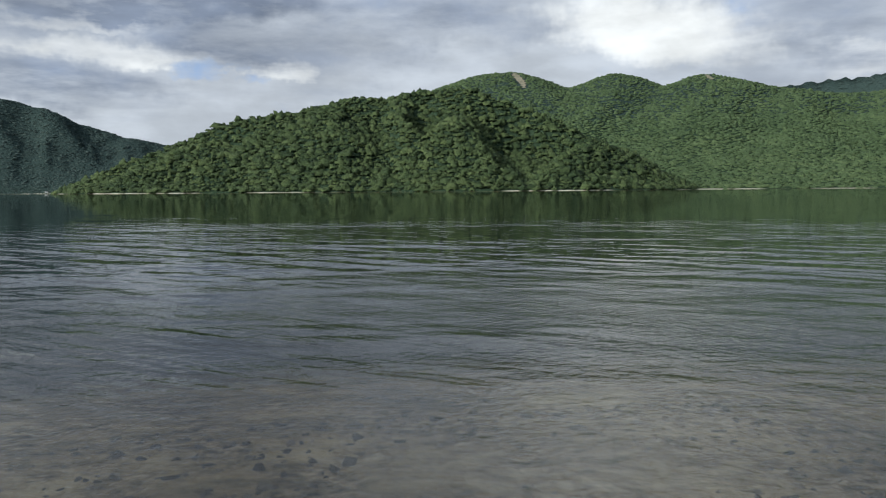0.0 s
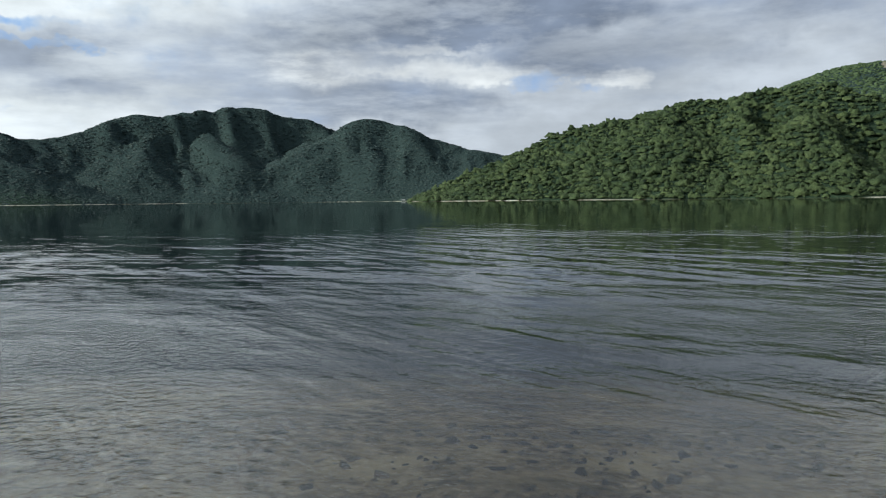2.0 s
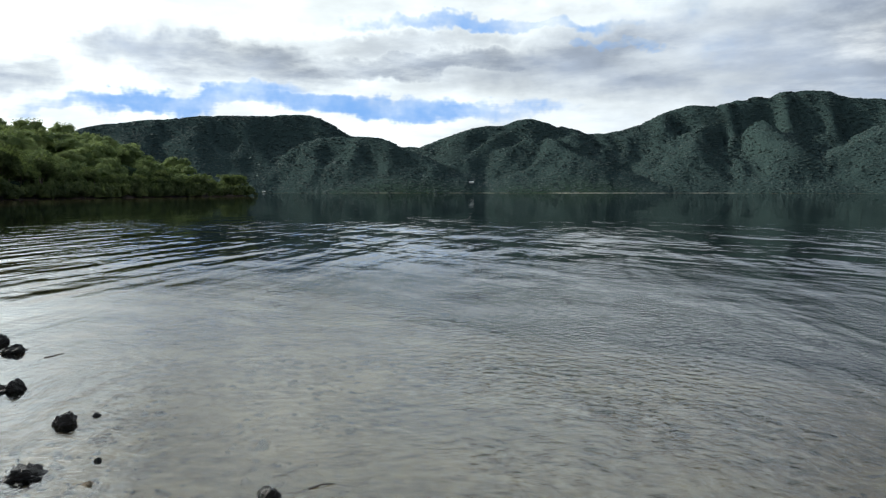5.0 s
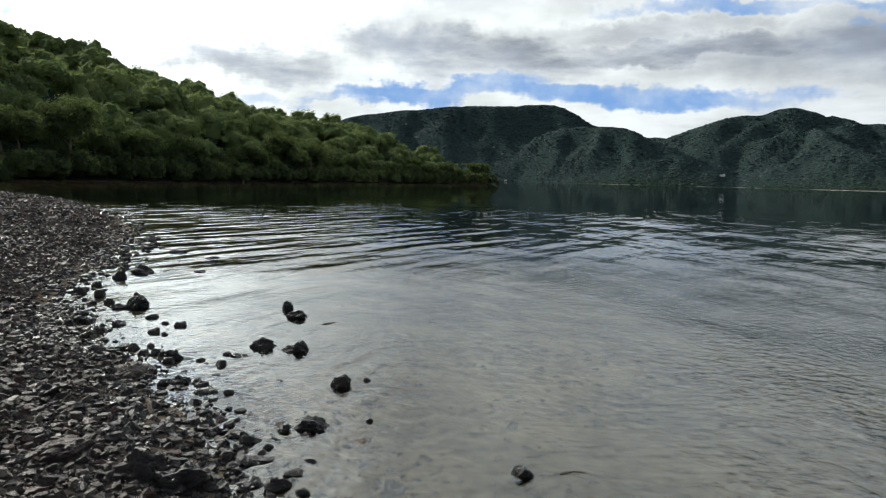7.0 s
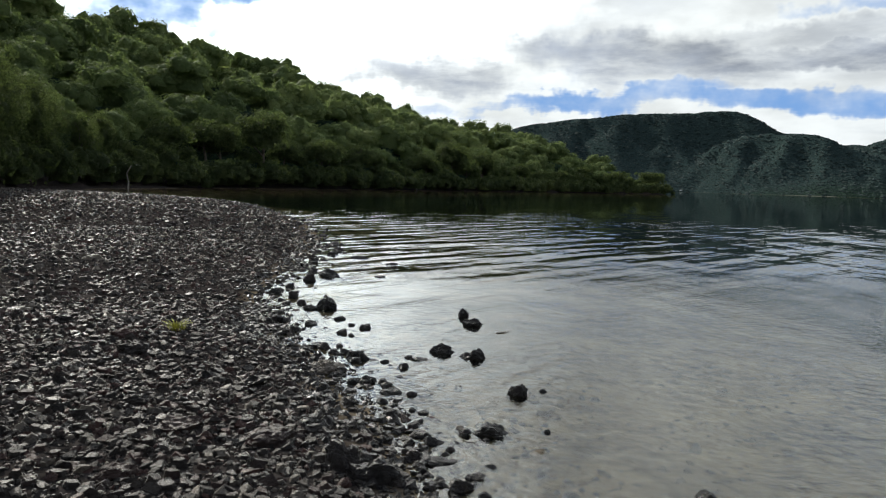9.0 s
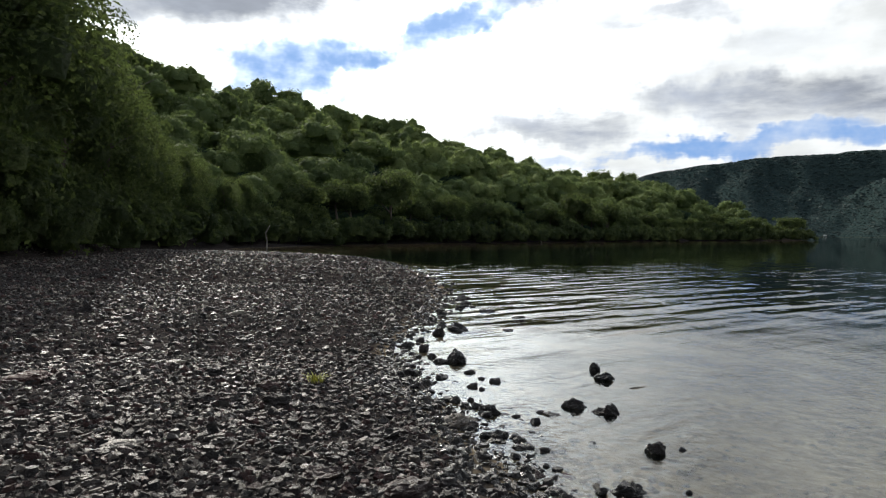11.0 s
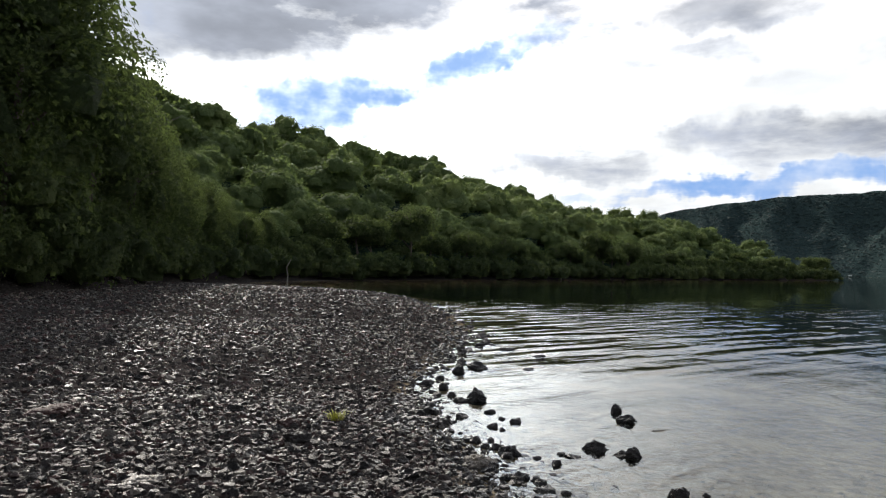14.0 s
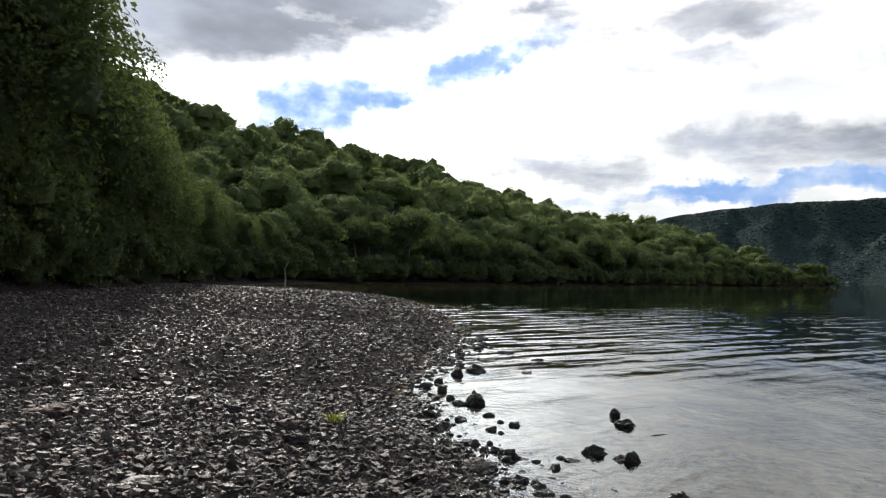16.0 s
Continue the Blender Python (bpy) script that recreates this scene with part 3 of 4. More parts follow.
def near_land(x, y):
    s = inside(SHORE, x, y) + 0.12 * smooth_noise(x, y, 1.7, 3) * np.clip(np.hypot(x, y) / 12, 0.3, 2)
    z = np.where(s > 0, 0.36 * (1 - np.exp(-np.clip(s, 0, None) / 5.0)), (0.055 * s - 0.1 * np.clip(-s - 5, 0, 60)) * (1 + np.clip((np.hypot(x, y) - 25) / 20, 0, 6)))
    z = np.where(s < -70, np.minimum(z, -1.6 - 0.1 * (-s - 70)), z)
    z = z + 0.02 * smooth_noise(x, y, 0.9, 5) + 0.05 * smooth_noise(x, y, 5.0, 6) * np.clip(s, 0, 1)
    f = inside(WOODS, x, y)
    dist, zs, along = nearest(CREST, x, y)
    f0 = np.clip(f, 0, None)
    hill = np.clip(zs, 2, None) * f0 / (f0 + dist + 1e-6)
    hill = hill * (1 + 0.12 * smooth_noise(x, y, 45, 8)) + 0.25 * np.clip(f0, 0, 4)
    for px, py, pz in BACK_HILL:
        hill = np.maximum(hill, pz - 1.25 * np.hypot(x - px, y - py))
    return z + hill, s, f


def far_land(x, y):
    far = np.hypot(x, y)
    best, owner = np.full(x.shape, -40.0), np.full(x.shape, -1)
    for k, (line, width, wave) in enumerate(SPINES):
        bearing = np.arctan2(-x, y) * float(np.hypot(line[:, 0], line[:, 1]).mean())
        env, near = np.full(x.shape, -1e9), np.full(x.shape, 1e9)
        least = (0.9 if k == 0 else 0.6) * float(line[:, 2].max())
        for px, py, pz in line:
            d = np.hypot(x - px, y - py)
            near = np.minimum(near, d)
            env = np.maximum(env, pz - max(pz, least) * (np.sqrt(d * d + 400) - 20) / width)
        bend = 110 * smooth_noise(x, y, 420, 70 + k, 2)
        gully = np.abs(smooth_noise(bearing + bend, far * 0.25, wave * (0.68 if k in (3, 4, 5) else 0.8), 11 + k, 2))
        carve = np.clip(0.16 - 1.9 * gully + 0.22 * smooth_noise(x, y, wave * 0.5, 50 + k, 2), -0.72, 0.0) * (0.16 if k == 1 else 0.3 if k > 2 else 0.8)
        crease = np.abs(smooth_noise(bearing + 0.6 * bend, far * 0.3, wave * 0.28, 90 + k, 2))
        carve = carve + (0.0 if k < 2 else 0.3) * np.clip(0.08 - 0.9 * crease, -0.3, 0.0)
        z = env * (1 + np.where(env > 0, carve * np.clip(near / (0.26 * width), 0, 1), 0))
        z = z + (5 if k < 2 else 9) * smooth_noise(x, y, 95, 30 + k, 3) * np.clip(env / 60, 0, 1)
        owner = np.where(z > best, k, owner)
        best = np.maximum(best, z)
    return best, owner


def land(x, y):
    zn, s, f = near_land(x, y)
    zf, owner = far_land(x, y)
    return np.maximum(zn, zf), owner, s, f


def on_sheet(x, y):
    """The height of the ground sheet itself between its rings."""
    a, d = np.arctan2(-x, y), np.hypot(x, y)
    j = np.clip(np.searchsorted(angles, a) - 1, 0, n_a - 2)
    i = np.clip(np.searchsorted(radii, d) - 1, 0, n_r - 2)
    u, v = (a - angles[j]) / (angles[j + 1] - angles[j]), (d - radii[i]) / (radii[i + 1] - radii[i])
    return (GZ[i, j] * (1 - u) + GZ[i, j + 1] * u) * (1 - v) + (GZ[i + 1, j] * (1 - u) + GZ[i + 1, j + 1] * u) * v


# one sheet of ground: rings that widen with distance, from the feet to beyond the mountains
radii = np.concatenate((np.linspace(0.3, 6, 24), np.geomspace(6.2, 450, 100), np.geomspace(458, 4800, 165)))
angles = np.radians(np.concatenate((np.linspace(-45, 145, 560), np.linspace(145, 315, 160)[1:-1])))
A, D = np.meshgrid(angles, radii)
GX, GY = -np.sin(A) * D, np.cos(A) * D
GZ = land(GX, GY)[0]
n_a, n_r = len(angles), len(radii)
idx = np.arange(n_a * n_r).reshape(n_r, n_a)
nxt = np.roll(idx, -1, axis=1)
quads = np.stack([idx[:-1], idx[1:], nxt[1:], nxt[:-1]], -1).reshape(-1, 4)
centre = np.array([[0, 0, float(GZ[0].mean())]])
fan = np.stack([np.full(n_a, n_a * n_r), idx[0], nxt[0]], -1)
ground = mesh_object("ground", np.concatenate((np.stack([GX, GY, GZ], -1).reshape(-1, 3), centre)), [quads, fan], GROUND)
tagged(ground, "grey shingle shore, silty lake floor and steep valley sides", "ground", kind="structure")

water = mesh_object("water", [(-4700, -4700, 0), (4700, -4700, 0), (4700, 4700, 0), (-4700, 4700, 0)], np.array([[0, 1, 2, 3]]), WATER)
tagged(water, "calm clear lake water with low ripples, mirroring hills", "water", kind="structure")


# ---------------------------------------------------------------- woods on the far shores
def crown_small(seed, fine=2, rough=1.0):
    bm = bmesh.new()
    bmesh.ops.create_icosphere(bm, subdivisions=fine, radius=1.0)
    bmesh.ops.delete(bm, geom=[v for v in bm.verts if v.co.z < -0.5], context="VERTS")
    shift = Vector((seed * 3.1, seed * 1.7, 9))
    for v in bm.verts:
        d = v.co.normalized()
        v.co *= 0.95 + rough * (0.5 * noise.noise(d * 2.1 + shift) + 0.45 * noise.noise(d * 5.5 + shift))
    return arrays(bm)


CROWNS = [crown_small(i, 1, 1.1) for i in range(18)]
FRONT_CROWNS = [crown_small(20 + i, 2, 1.35) for i in range(24)]
rng = np.random.default_rng(7)


def woods_grid(a0, a1, step_a, d0, d1, step_d, front):
    """Places for crowns, kept only on ground that the camera can see."""
    c, d = np.meshgrid(np.radians(np.arange(a0, a1, step_a)), np.arange(d0, d1, step_d), indexing="ij")
    c = c + rng.uniform(-0.5, 0.5, c.shape) * radians(step_a)
    d = d + rng.uniform(-0.5, 0.5, d.shape) * step_d
    x, y = -np.sin(c) * d, np.cos(c) * d
    z, own = far_land(x, y)
    up = np.degrees(np.arctan2(z, d))
    top = np.maximum.accumulate(np.where(z > 0, up, -5), axis=1)
    good = (z > 0.9) & (up > top - 0.6) & ((own == 0) == front)
    return x[good], y[good], z[good], own[good], d[good]


grids = [woods_grid(-36, 97, 0.2, 800, 3600, 8.0, False), woods_grid(-27, 38, 0.36, 600, 1500, 6.5, True)]
wx, wy, _, wo, deps = [np.concatenate(g) for g in zip(*grids)]
keep = np.ones(wx.shape, dtype=bool)
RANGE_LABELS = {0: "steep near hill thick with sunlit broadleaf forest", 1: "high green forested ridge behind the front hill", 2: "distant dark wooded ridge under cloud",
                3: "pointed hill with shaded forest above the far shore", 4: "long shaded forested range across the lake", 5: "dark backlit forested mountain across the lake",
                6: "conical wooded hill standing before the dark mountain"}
SCAR = [polar(a_, d_, 0, 0)[:2] for a_, d_ in ((-5.45, 1975), (-5.6, 1945), (-6.0, 1890), (-6.2, 1840))]
SCAR_SMALL = [polar(a_, d_, 0, 0)[:2] for a_, d_ in ((-19.2, 1885), (-19.35, 1862), (-19.6, 1838))]
scar_dist = np.minimum(nearest(np.array(SCAR), wx, wy)[0], nearest(np.array(SCAR_SMALL), wx, wy)[0] + 4)
for k in range(len(SPINES)):
    sel = keep & (wo == k)
    if k == 1:
        sel &= scar_dist > 11
    count = int(sel.sum())
    if count < 20:
        continue
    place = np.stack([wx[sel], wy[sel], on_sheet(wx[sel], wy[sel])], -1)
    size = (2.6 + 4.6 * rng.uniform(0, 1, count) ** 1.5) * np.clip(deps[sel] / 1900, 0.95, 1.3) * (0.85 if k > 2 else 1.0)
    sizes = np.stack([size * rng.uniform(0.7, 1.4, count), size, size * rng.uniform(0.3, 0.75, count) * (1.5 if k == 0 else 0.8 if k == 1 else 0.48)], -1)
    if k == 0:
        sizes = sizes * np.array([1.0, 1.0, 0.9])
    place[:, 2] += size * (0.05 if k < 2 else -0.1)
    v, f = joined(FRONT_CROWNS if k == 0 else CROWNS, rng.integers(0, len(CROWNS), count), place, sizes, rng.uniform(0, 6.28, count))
    ob = mesh_object("forest", v, f, OLIVE_LEAVES if k == 0 else HAZED_RIDGE_LEAVES if k == 1 else HAZED_LEAVES)
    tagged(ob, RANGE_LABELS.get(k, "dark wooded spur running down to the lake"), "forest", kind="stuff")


def landslide(path, wide, m):
    """A strip of bare earth below the summit, ragged at its sides, following the slope."""
    line = curve_through(path, 8)
    rows, verts, across = len(line), [], 7
    for i, (x, y) in enumerate(line):
        half = wide * (math.sin(math.pi * (0.12 + 0.8 * i / rows)) + 0.28 * math.sin(i * 1.9))
        for j in range(across):
            u = x + (j / (across - 1) - 0.5) * 2 * half + 1.3 * math.sin(i * 2.3 + j)
            verts.append((u, y))
    verts = np.array(verts)
    z = on_sheet(verts[:, 0], verts[:, 1]) + 1.2
    grid = np.arange(rows * across).reshape(rows, across)
    faces = np.stack([grid[:-1, :-1], grid[:-1, 1:], grid[1:, 1:], grid[1:, :-1]], -1).reshape(-1, 4)
    tagged(mesh_object("landslide", np.column_stack((verts, z)), faces, m), "pale bare earth landslide scar below a wooded summit", "landslide", kind="structure")


BARE_EARTH, n = material("bare_earth")
grain = n.noise(n.add("ShaderNodeNewGeometry").outputs["Position"], 0.12, 5.0, 0.65)
finish(n, principled(n, n.ramp(grain, [(0.3, (0.08, 0.09, 0.06)), (0.55, (0.17, 0.155, 0.12)), (0.8, (0.27, 0.25, 0.2))]), 0.95, bump(n, grain, 0.8, 2.0), 0.0))
landslide(SCAR, 9, BARE_EARTH)
landslide(SCAR_SMALL, 6, BARE_EARTH)


# ---------------------------------------------------------------- the wooded headland
def leafy_crown(seed, lobes, leaves, leaf_size, scale=(1, 1, 1), dome=False, column=False):
    """Lobes wrapped in small leaf sprays: quads for the sprays, triangles for the mass inside. A dome is broad and flat-topped, its lobes like a cauliflower."""
    r = np.random.default_rng(seed)
    inner_v, inner_f, at = [], [], 0
    quad_v = []
    for k in range(lobes):
        if k == 0:
            c, rad = np.array([0, 0, 0.0 if dome else 0.15]), 0.72
        elif dome:
            a, up = k * 2.4 + r.uniform(-0.3, 0.3), math.sqrt(k / lobes)
            c = np.array([math.cos(a) * up * 0.68, math.sin(a) * up * 0.68, 0.52 * (1 - up ** 2) + r.uniform(-0.1, 0.12)])
            rad = r.uniform(0.26, 0.42)
        elif column:
            a, up = k * 2.4 + r.uniform(-0.4, 0.4), (k - 0.5) / (lobes - 1)
            out = r.uniform(0.3, 0.66) * math.sin(math.pi * (0.16 + 0.76 * up)) ** 0.6
            c = np.array([math.cos(a) * out, math.sin(a) * out, -0.92 + 1.8 * up])
            rad = r.uniform(0.24, 0.4)
        else:
            a = k * 2.4 + r.uniform(-0.4, 0.4)
            c = np.array([math.cos(a) * r.uniform(0.35, 0.62), math.sin(a) * r.uniform(0.35, 0.62), r.uniform(-0.35, 0.45)])
            rad = r.uniform(0.34, 0.52)
        v, f = crown_small(seed * 9 + k, 1)
        inner_v.append(v * rad * (0.8 if dome else 0.62 if column else 0.72) + c)
        inner_f.append(f + at)
        at += len(v)
        m = int(leaves * rad ** 2 / (0.52 + (0.12 if dome or column else 0.18) * (lobes - 1)))
        d = r.normal(size=(m, 3))
        d[:, 2] = np.where(d[:, 2] < -0.4, -d[:, 2], d[:, 2])
        d /= np.linalg.norm(d, axis=1)[:, None]
        p = c + d * rad * r.uniform(0.8 if dome else 0.76, 1.08, (m, 1))
        nrm = d + r.normal(size=(m, 3)) * (0.28 if dome else 0.36) + np.array([0, 0, 0.22])
        nrm /= np.linalg.norm(nrm, axis=1)[:, None]
        t = np.cross(nrm, r.normal(size=(m, 3)))
        t /= np.linalg.norm(t, axis=1)[:, None]
        b = np.cross(nrm, t)
        s = leaf_size * r.uniform(0.6, 1.3, (m, 1))
        p = p * np.array(scale)
        droop = nrm * s * 0.35
        quad_v.append(np.stack([p - t * s, p - b * s * 0.6 - droop * 0.2, p + t * s - droop, p + b * s * 0.6], 1).reshape(-1, 3))
    iv, fi, qv = np.concatenate(inner_v), np.concatenate(inner_f), np.concatenate(quad_v)
    return (iv, fi), (qv, np.arange(len(qv)).reshape(-1, 4))


def trunk_mesh(seed, height, radius, parent):
    """A tapered, leaning stem with limbs."""
    r = random.Random(seed)
    bm = bmesh.new()

    def tube(points, radii_, sides=7):
        rings = []
        for i, (p, q) in enumerate(zip(points, radii_)):
            way = (points[min(i + 1, len(points) - 1)] - points[max(i - 1, 0)]).normalized()
            u = way.orthogonal().normalized()
            v = way.cross(u)
            rings.append([bm.verts.new(p + (u * math.cos(6.2832 * k / sides) + v * math.sin(6.2832 * k / sides)) * q) for k in range(sides)])
        for a, b in zip(rings[:-1], rings[1:]):
            for k in range(sides):
                bm.faces.new((a[k], a[(k + 1) % sides], b[(k + 1) % sides], b[k])).smooth = True
        bm.faces.new(rings[-1])
    lean = Vector((r.uniform(-0.12, 0.12), r.uniform(-0.12, 0.12), 1))
    stem = [Vector((lean.x * h + 0.12 * math.sin(h * 0.7 + seed), lean.y * h, h)) * 1.0 for h in (-0.6, 0, 0.3, height * 0.25, height * 0.5, height * 0.72, height * 0.9)]
    tube(stem, [radius * 1.7, radius * 1.5, radius * 1.1, radius * 0.9, radius * 0.7, radius * 0.45, radius * 0.15])
    for k in range(6):
        h = r.uniform(0.32, 0.75)
        base = Vector((lean.x * h * height, lean.y * h * height, h * height))
        a = k * 2.1 + r.uniform(-0.4, 0.4)
        out = Vector((math.cos(a), math.sin(a), r.uniform(0.35, 0.9))) * height * r.uniform(0.16, 0.27)
        tube([base, base + out * 0.5 + Vector((0, 0, 0.1)), base + out], [radius * 0.45, radius * 0.3, radius * 0.08], 5)
    return part("trunk", bm, BARK, parent)


def tree(seed, height, spread, leaves, leaf_size, low=0.18, mat=SHADED_LEAVES, lobes=12, column=False):
    """A broadleaf tree: stem with limbs, and a crown of leaf sprays hung on them."""
    ob = new("tree")
    trunk_mesh(seed, height * 0.85, (0.011 if column else 0.022) * height, ob)
    half = height * (1 - low) / 2
    scale = np.array([spread, spread, half * 0.86])
    (iv, fi), (qv, fq) = leafy_crown(seed, lobes, leaves, leaf_size, scale, column=column)
    lift = np.array([0, 0, height * low + half * 0.93])
    mesh_object("crown", np.concatenate((iv * scale * 0.82 + lift, qv + lift)), [fi, fq + len(iv)], mat, ob)
    return ob


def stand(ob, x, y, turn, grow):
    z = float(near_land(np.array([x]), np.array([y]))[0][0])
    return pose(x, y, z - 0.1, 0, 0, turn) @ Matrix.Scale(grow, 4)


# the woods on the hillside, in one piece: beyond counting
rng = np.random.default_rng(21)
BUSHES = [leafy_crown(100 + i, 11, 1900 if i < 8 else 620, 0.034 if i < 8 else 0.052, dome=True) for i in range(16)]
SCRUBS = [leafy_crown(140 + i, 6, 1100 if i < 8 else 280, 0.05 if i < 8 else 0.08, dome=True) for i in range(16)]
bx, by = rng.uniform(-420, 110, 30000), rng.uniform(-250, 60, 30000)
az = np.degrees(np.arctan2(-bx, by)) % 360
dd = np.hypot(bx, by)
bz, _, bf = near_land(bx, by)
crest_d = np.interp(az, [79, 83, 91, 104, 118, 135, 180], [305, 315, 305, 252, 212, 190, 195])
ok = (bf > 4) & (az > 78) & (az < 176) & (dd < crest_d + 14) & ((az < 141) | (bf < 22))
cand = np.where(ok)[0]
taken = np.zeros((300, 300), dtype=bool)
chosen = []
for i in cand:
    gx, gy = int((bx[i] + 450) / 6.6), int((by[i] + 280) / 6.6)
    if 0 <= gx < 300 and 0 <= gy < 300 and not taken[gx, gy]:
        taken[gx, gy] = True
        chosen.append(i)
chosen = np.array(chosen)
count = len(chosen)
size = (3.2 + 3.8 * rng.uniform(0, 1, count) ** 1.4) * np.clip((bf[chosen] + 14) / 30, 0.6, 1) * np.clip((az[chosen] - 76) / 12, 0.5, 1)
sizes = np.stack([size, size * rng.uniform(0.8, 1.15, count), size * rng.uniform(0.65, 1.0, count)], -1)
place = np.stack([bx[chosen], by[chosen], bz[chosen] + size * rng.uniform(0.35, 1.0, count)], -1)
# scrub that hangs down to the shore
run_w = np.concatenate(([0], np.cumsum(np.hypot(*np.diff(WOODS[:, :2], axis=0).T))))
at_w = rng.uniform(run_w[8], run_w[-8], 900)
sx, sy = np.interp(at_w, run_w, WOODS[:, 0]) + rng.uniform(-0.8, 0.8, 900), np.interp(at_w, run_w, WOODS[:, 1]) + rng.uniform(-3.0, 0.6, 900)
saz = np.degrees(np.arctan2(-sx, sy)) % 360
sy = sy + np.where(np.hypot(sx, sy) > 95, rng.uniform(1.4, 4.5, 900), 0)
ok = (saz > 78) & (saz < 176)
sx, sy = sx[ok], sy[ok]
ssize = rng.uniform(1.1, 2.4, len(sx))
low_place = np.stack([sx, sy, near_land(sx, sy)[0] + ssize * rng.uniform(0.35, 1.1, len(sx))], -1)
low_sizes = np.stack([ssize, ssize, ssize * 1.1], -1)


def thicket(name, forms, at, big, mat, label, category, plain_from):
    kinds = rng.integers(0, 8, len(at)) + np.where(np.hypot(at[:, 0], at[:, 1]) > plain_from, 8, 0)
    spin = rng.uniform(0, 6.28, len(at))
    v1, f1 = joined([b[0] for b in forms], kinds, at, big, spin)
    v2, f2 = joined([b[1] for b in forms], kinds, at, big, spin)
    tagged(mesh_object(name, np.concatenate((v1, v2)), [f1, f2 + len(v1)], mat), label, category, kind="stuff")


thicket("hillside_woods", BUSHES, place, sizes, LIT_LEAVES, "dense broadleaf woods climbing the sunlit headland slope", "woods", 125)
thicket("shore_scrub", SCRUBS, low_place, low_sizes, SHADED_LEAVES, "scrub in painted shade hanging over the stony water's edge", "scrub", 42)

# single trees along the edge of the woods: low by the water, higher towards the near end of the beach
KINDS = [tree(1, 8.0, 3.4, 2600, 0.17, 0.1), tree(2, 9.5, 3.8, 2800, 0.17, 0.12), tree(3, 7.0, 3.6, 2400, 0.17, 0.08)]
MIDDLE = [tree(7, 11.0, 4.0, 11000, 0.098, 0.0, lobes=18, column=True), tree(8, 12.0, 3.8, 11000, 0.098, 0.0, lobes=18, column=True)]
TALL = [tree(5, 25.0, 5.4, 30000, 0.1, 0.0, lobes=34, column=True), tree(6, 22.0, 5.2, 28000, 0.1, 0.0, lobes=30, column=True)]
rnd = random.Random(4)
line = WOODS
run = np.concatenate(([0], np.cumsum(np.hypot(*np.diff(line[:, :2], axis=0).T))))
used = set()


def plant(src, x, y, grow):
    at = stand(src, x, y, rnd.uniform(0, 360), grow)
    if src in used:
        made = copy_thing(src, at)
        made.matrix_basis = at
        return made
    src.matrix_basis = at
    used.add(src)
    return tagged(src, "tall leafy tree standing dark at the edge of the shingle" if src not in KINDS else "low leafy broadleaf tree overhanging the water's edge", "tree", "trees along the shore")


s_at = 0.0
while s_at < run[-1]:
    x, y = float(np.interp(s_at, run, line[:, 0])), float(np.interp(s_at, run, line[:, 1]))
    a, d = math.degrees(math.atan2(-x, y)) % 360, math.hypot(x, y)
    if 78 < a < 153 and d < 330:
        tall, middle = a > 138, 118 < a <= 138
        kinds = TALL if tall else MIDDLE if middle else KINDS
        src = kinds[rnd.randrange(len(kinds))]
        px, py = x + rnd.uniform(-1.2, 1.2), y - rnd.uniform(0.5, 3.0)
        grow = rnd.uniform(0.9, 1.15) if tall else float(np.interp(a, [118, 121, 124, 128, 131, 137], [0.46, 0.62, 0.76, 0.98, 1.35, 1.7])) * rnd.uniform(0.92, 1.08) if middle else rnd.uniform(0.6, 1.35) * (1 if a > 92 else 0.7)
        plant(src, px, py, grow)
    s_at += rnd.uniform(3.4, 5.0)
for src in KINDS + MIDDLE + TALL:
    if src not in used:
        for c in list(src.children):
            bpy.data.objects.remove(c)
        bpy.data.objects.remove(src)

# thin-stemmed trees that stand clear of the canopy on the skyline
SLIM = [tree(31 + i, 9.0, 1.7, 420, 0.2, 0.55, lobes=7) for i in range(3)]
for i in range(26):
    a = 112.5 + 10.5 * (i + rnd.uniform(-0.3, 0.3)) / 26
    d = float(np.interp(a, [110, 114, 118.7, 123], [226, 216, 201, 192])) + rnd.uniform(-6, 3)
    x, y, _ = polar(a, d, 0, 0)
    src, first = SLIM[i % 3], i < 3
    at = stand(src, x, y, rnd.uniform(0, 360), rnd.uniform(0.7, 1.0))
    if first:
        src.matrix_basis = at
        tagged(src, "slim dark tree standing clear of the canopy on the skyline", "tree", "trees on the skyline")
    else:
        copy_thing(src, at).matrix_basis = at


# ---------------------------------------------------------------- stones
def stone(seed, points=13, flat=0.5):
    r = random.Random(seed)
    bm = bmesh.new()
    for _ in range(points):
        d = Vector((r.gauss(0, 1), r.gauss(0, 1), r.gauss(0, 1))).normalized() * r.uniform(0.8, 1.1)
        bm.verts.new((d.x * r.uniform(0.9, 1.2), d.y * 0.82, d.z * flat))
    hull = bmesh.ops.convex_hull(bm, input=bm.verts)
    bmesh.ops.delete(bm, geom=list({g for g in hull["geom_interior"] + hull["geom_unused"] if isinstance(g, bmesh.types.BMVert)}), context="VERTS")
    return arrays(bm)


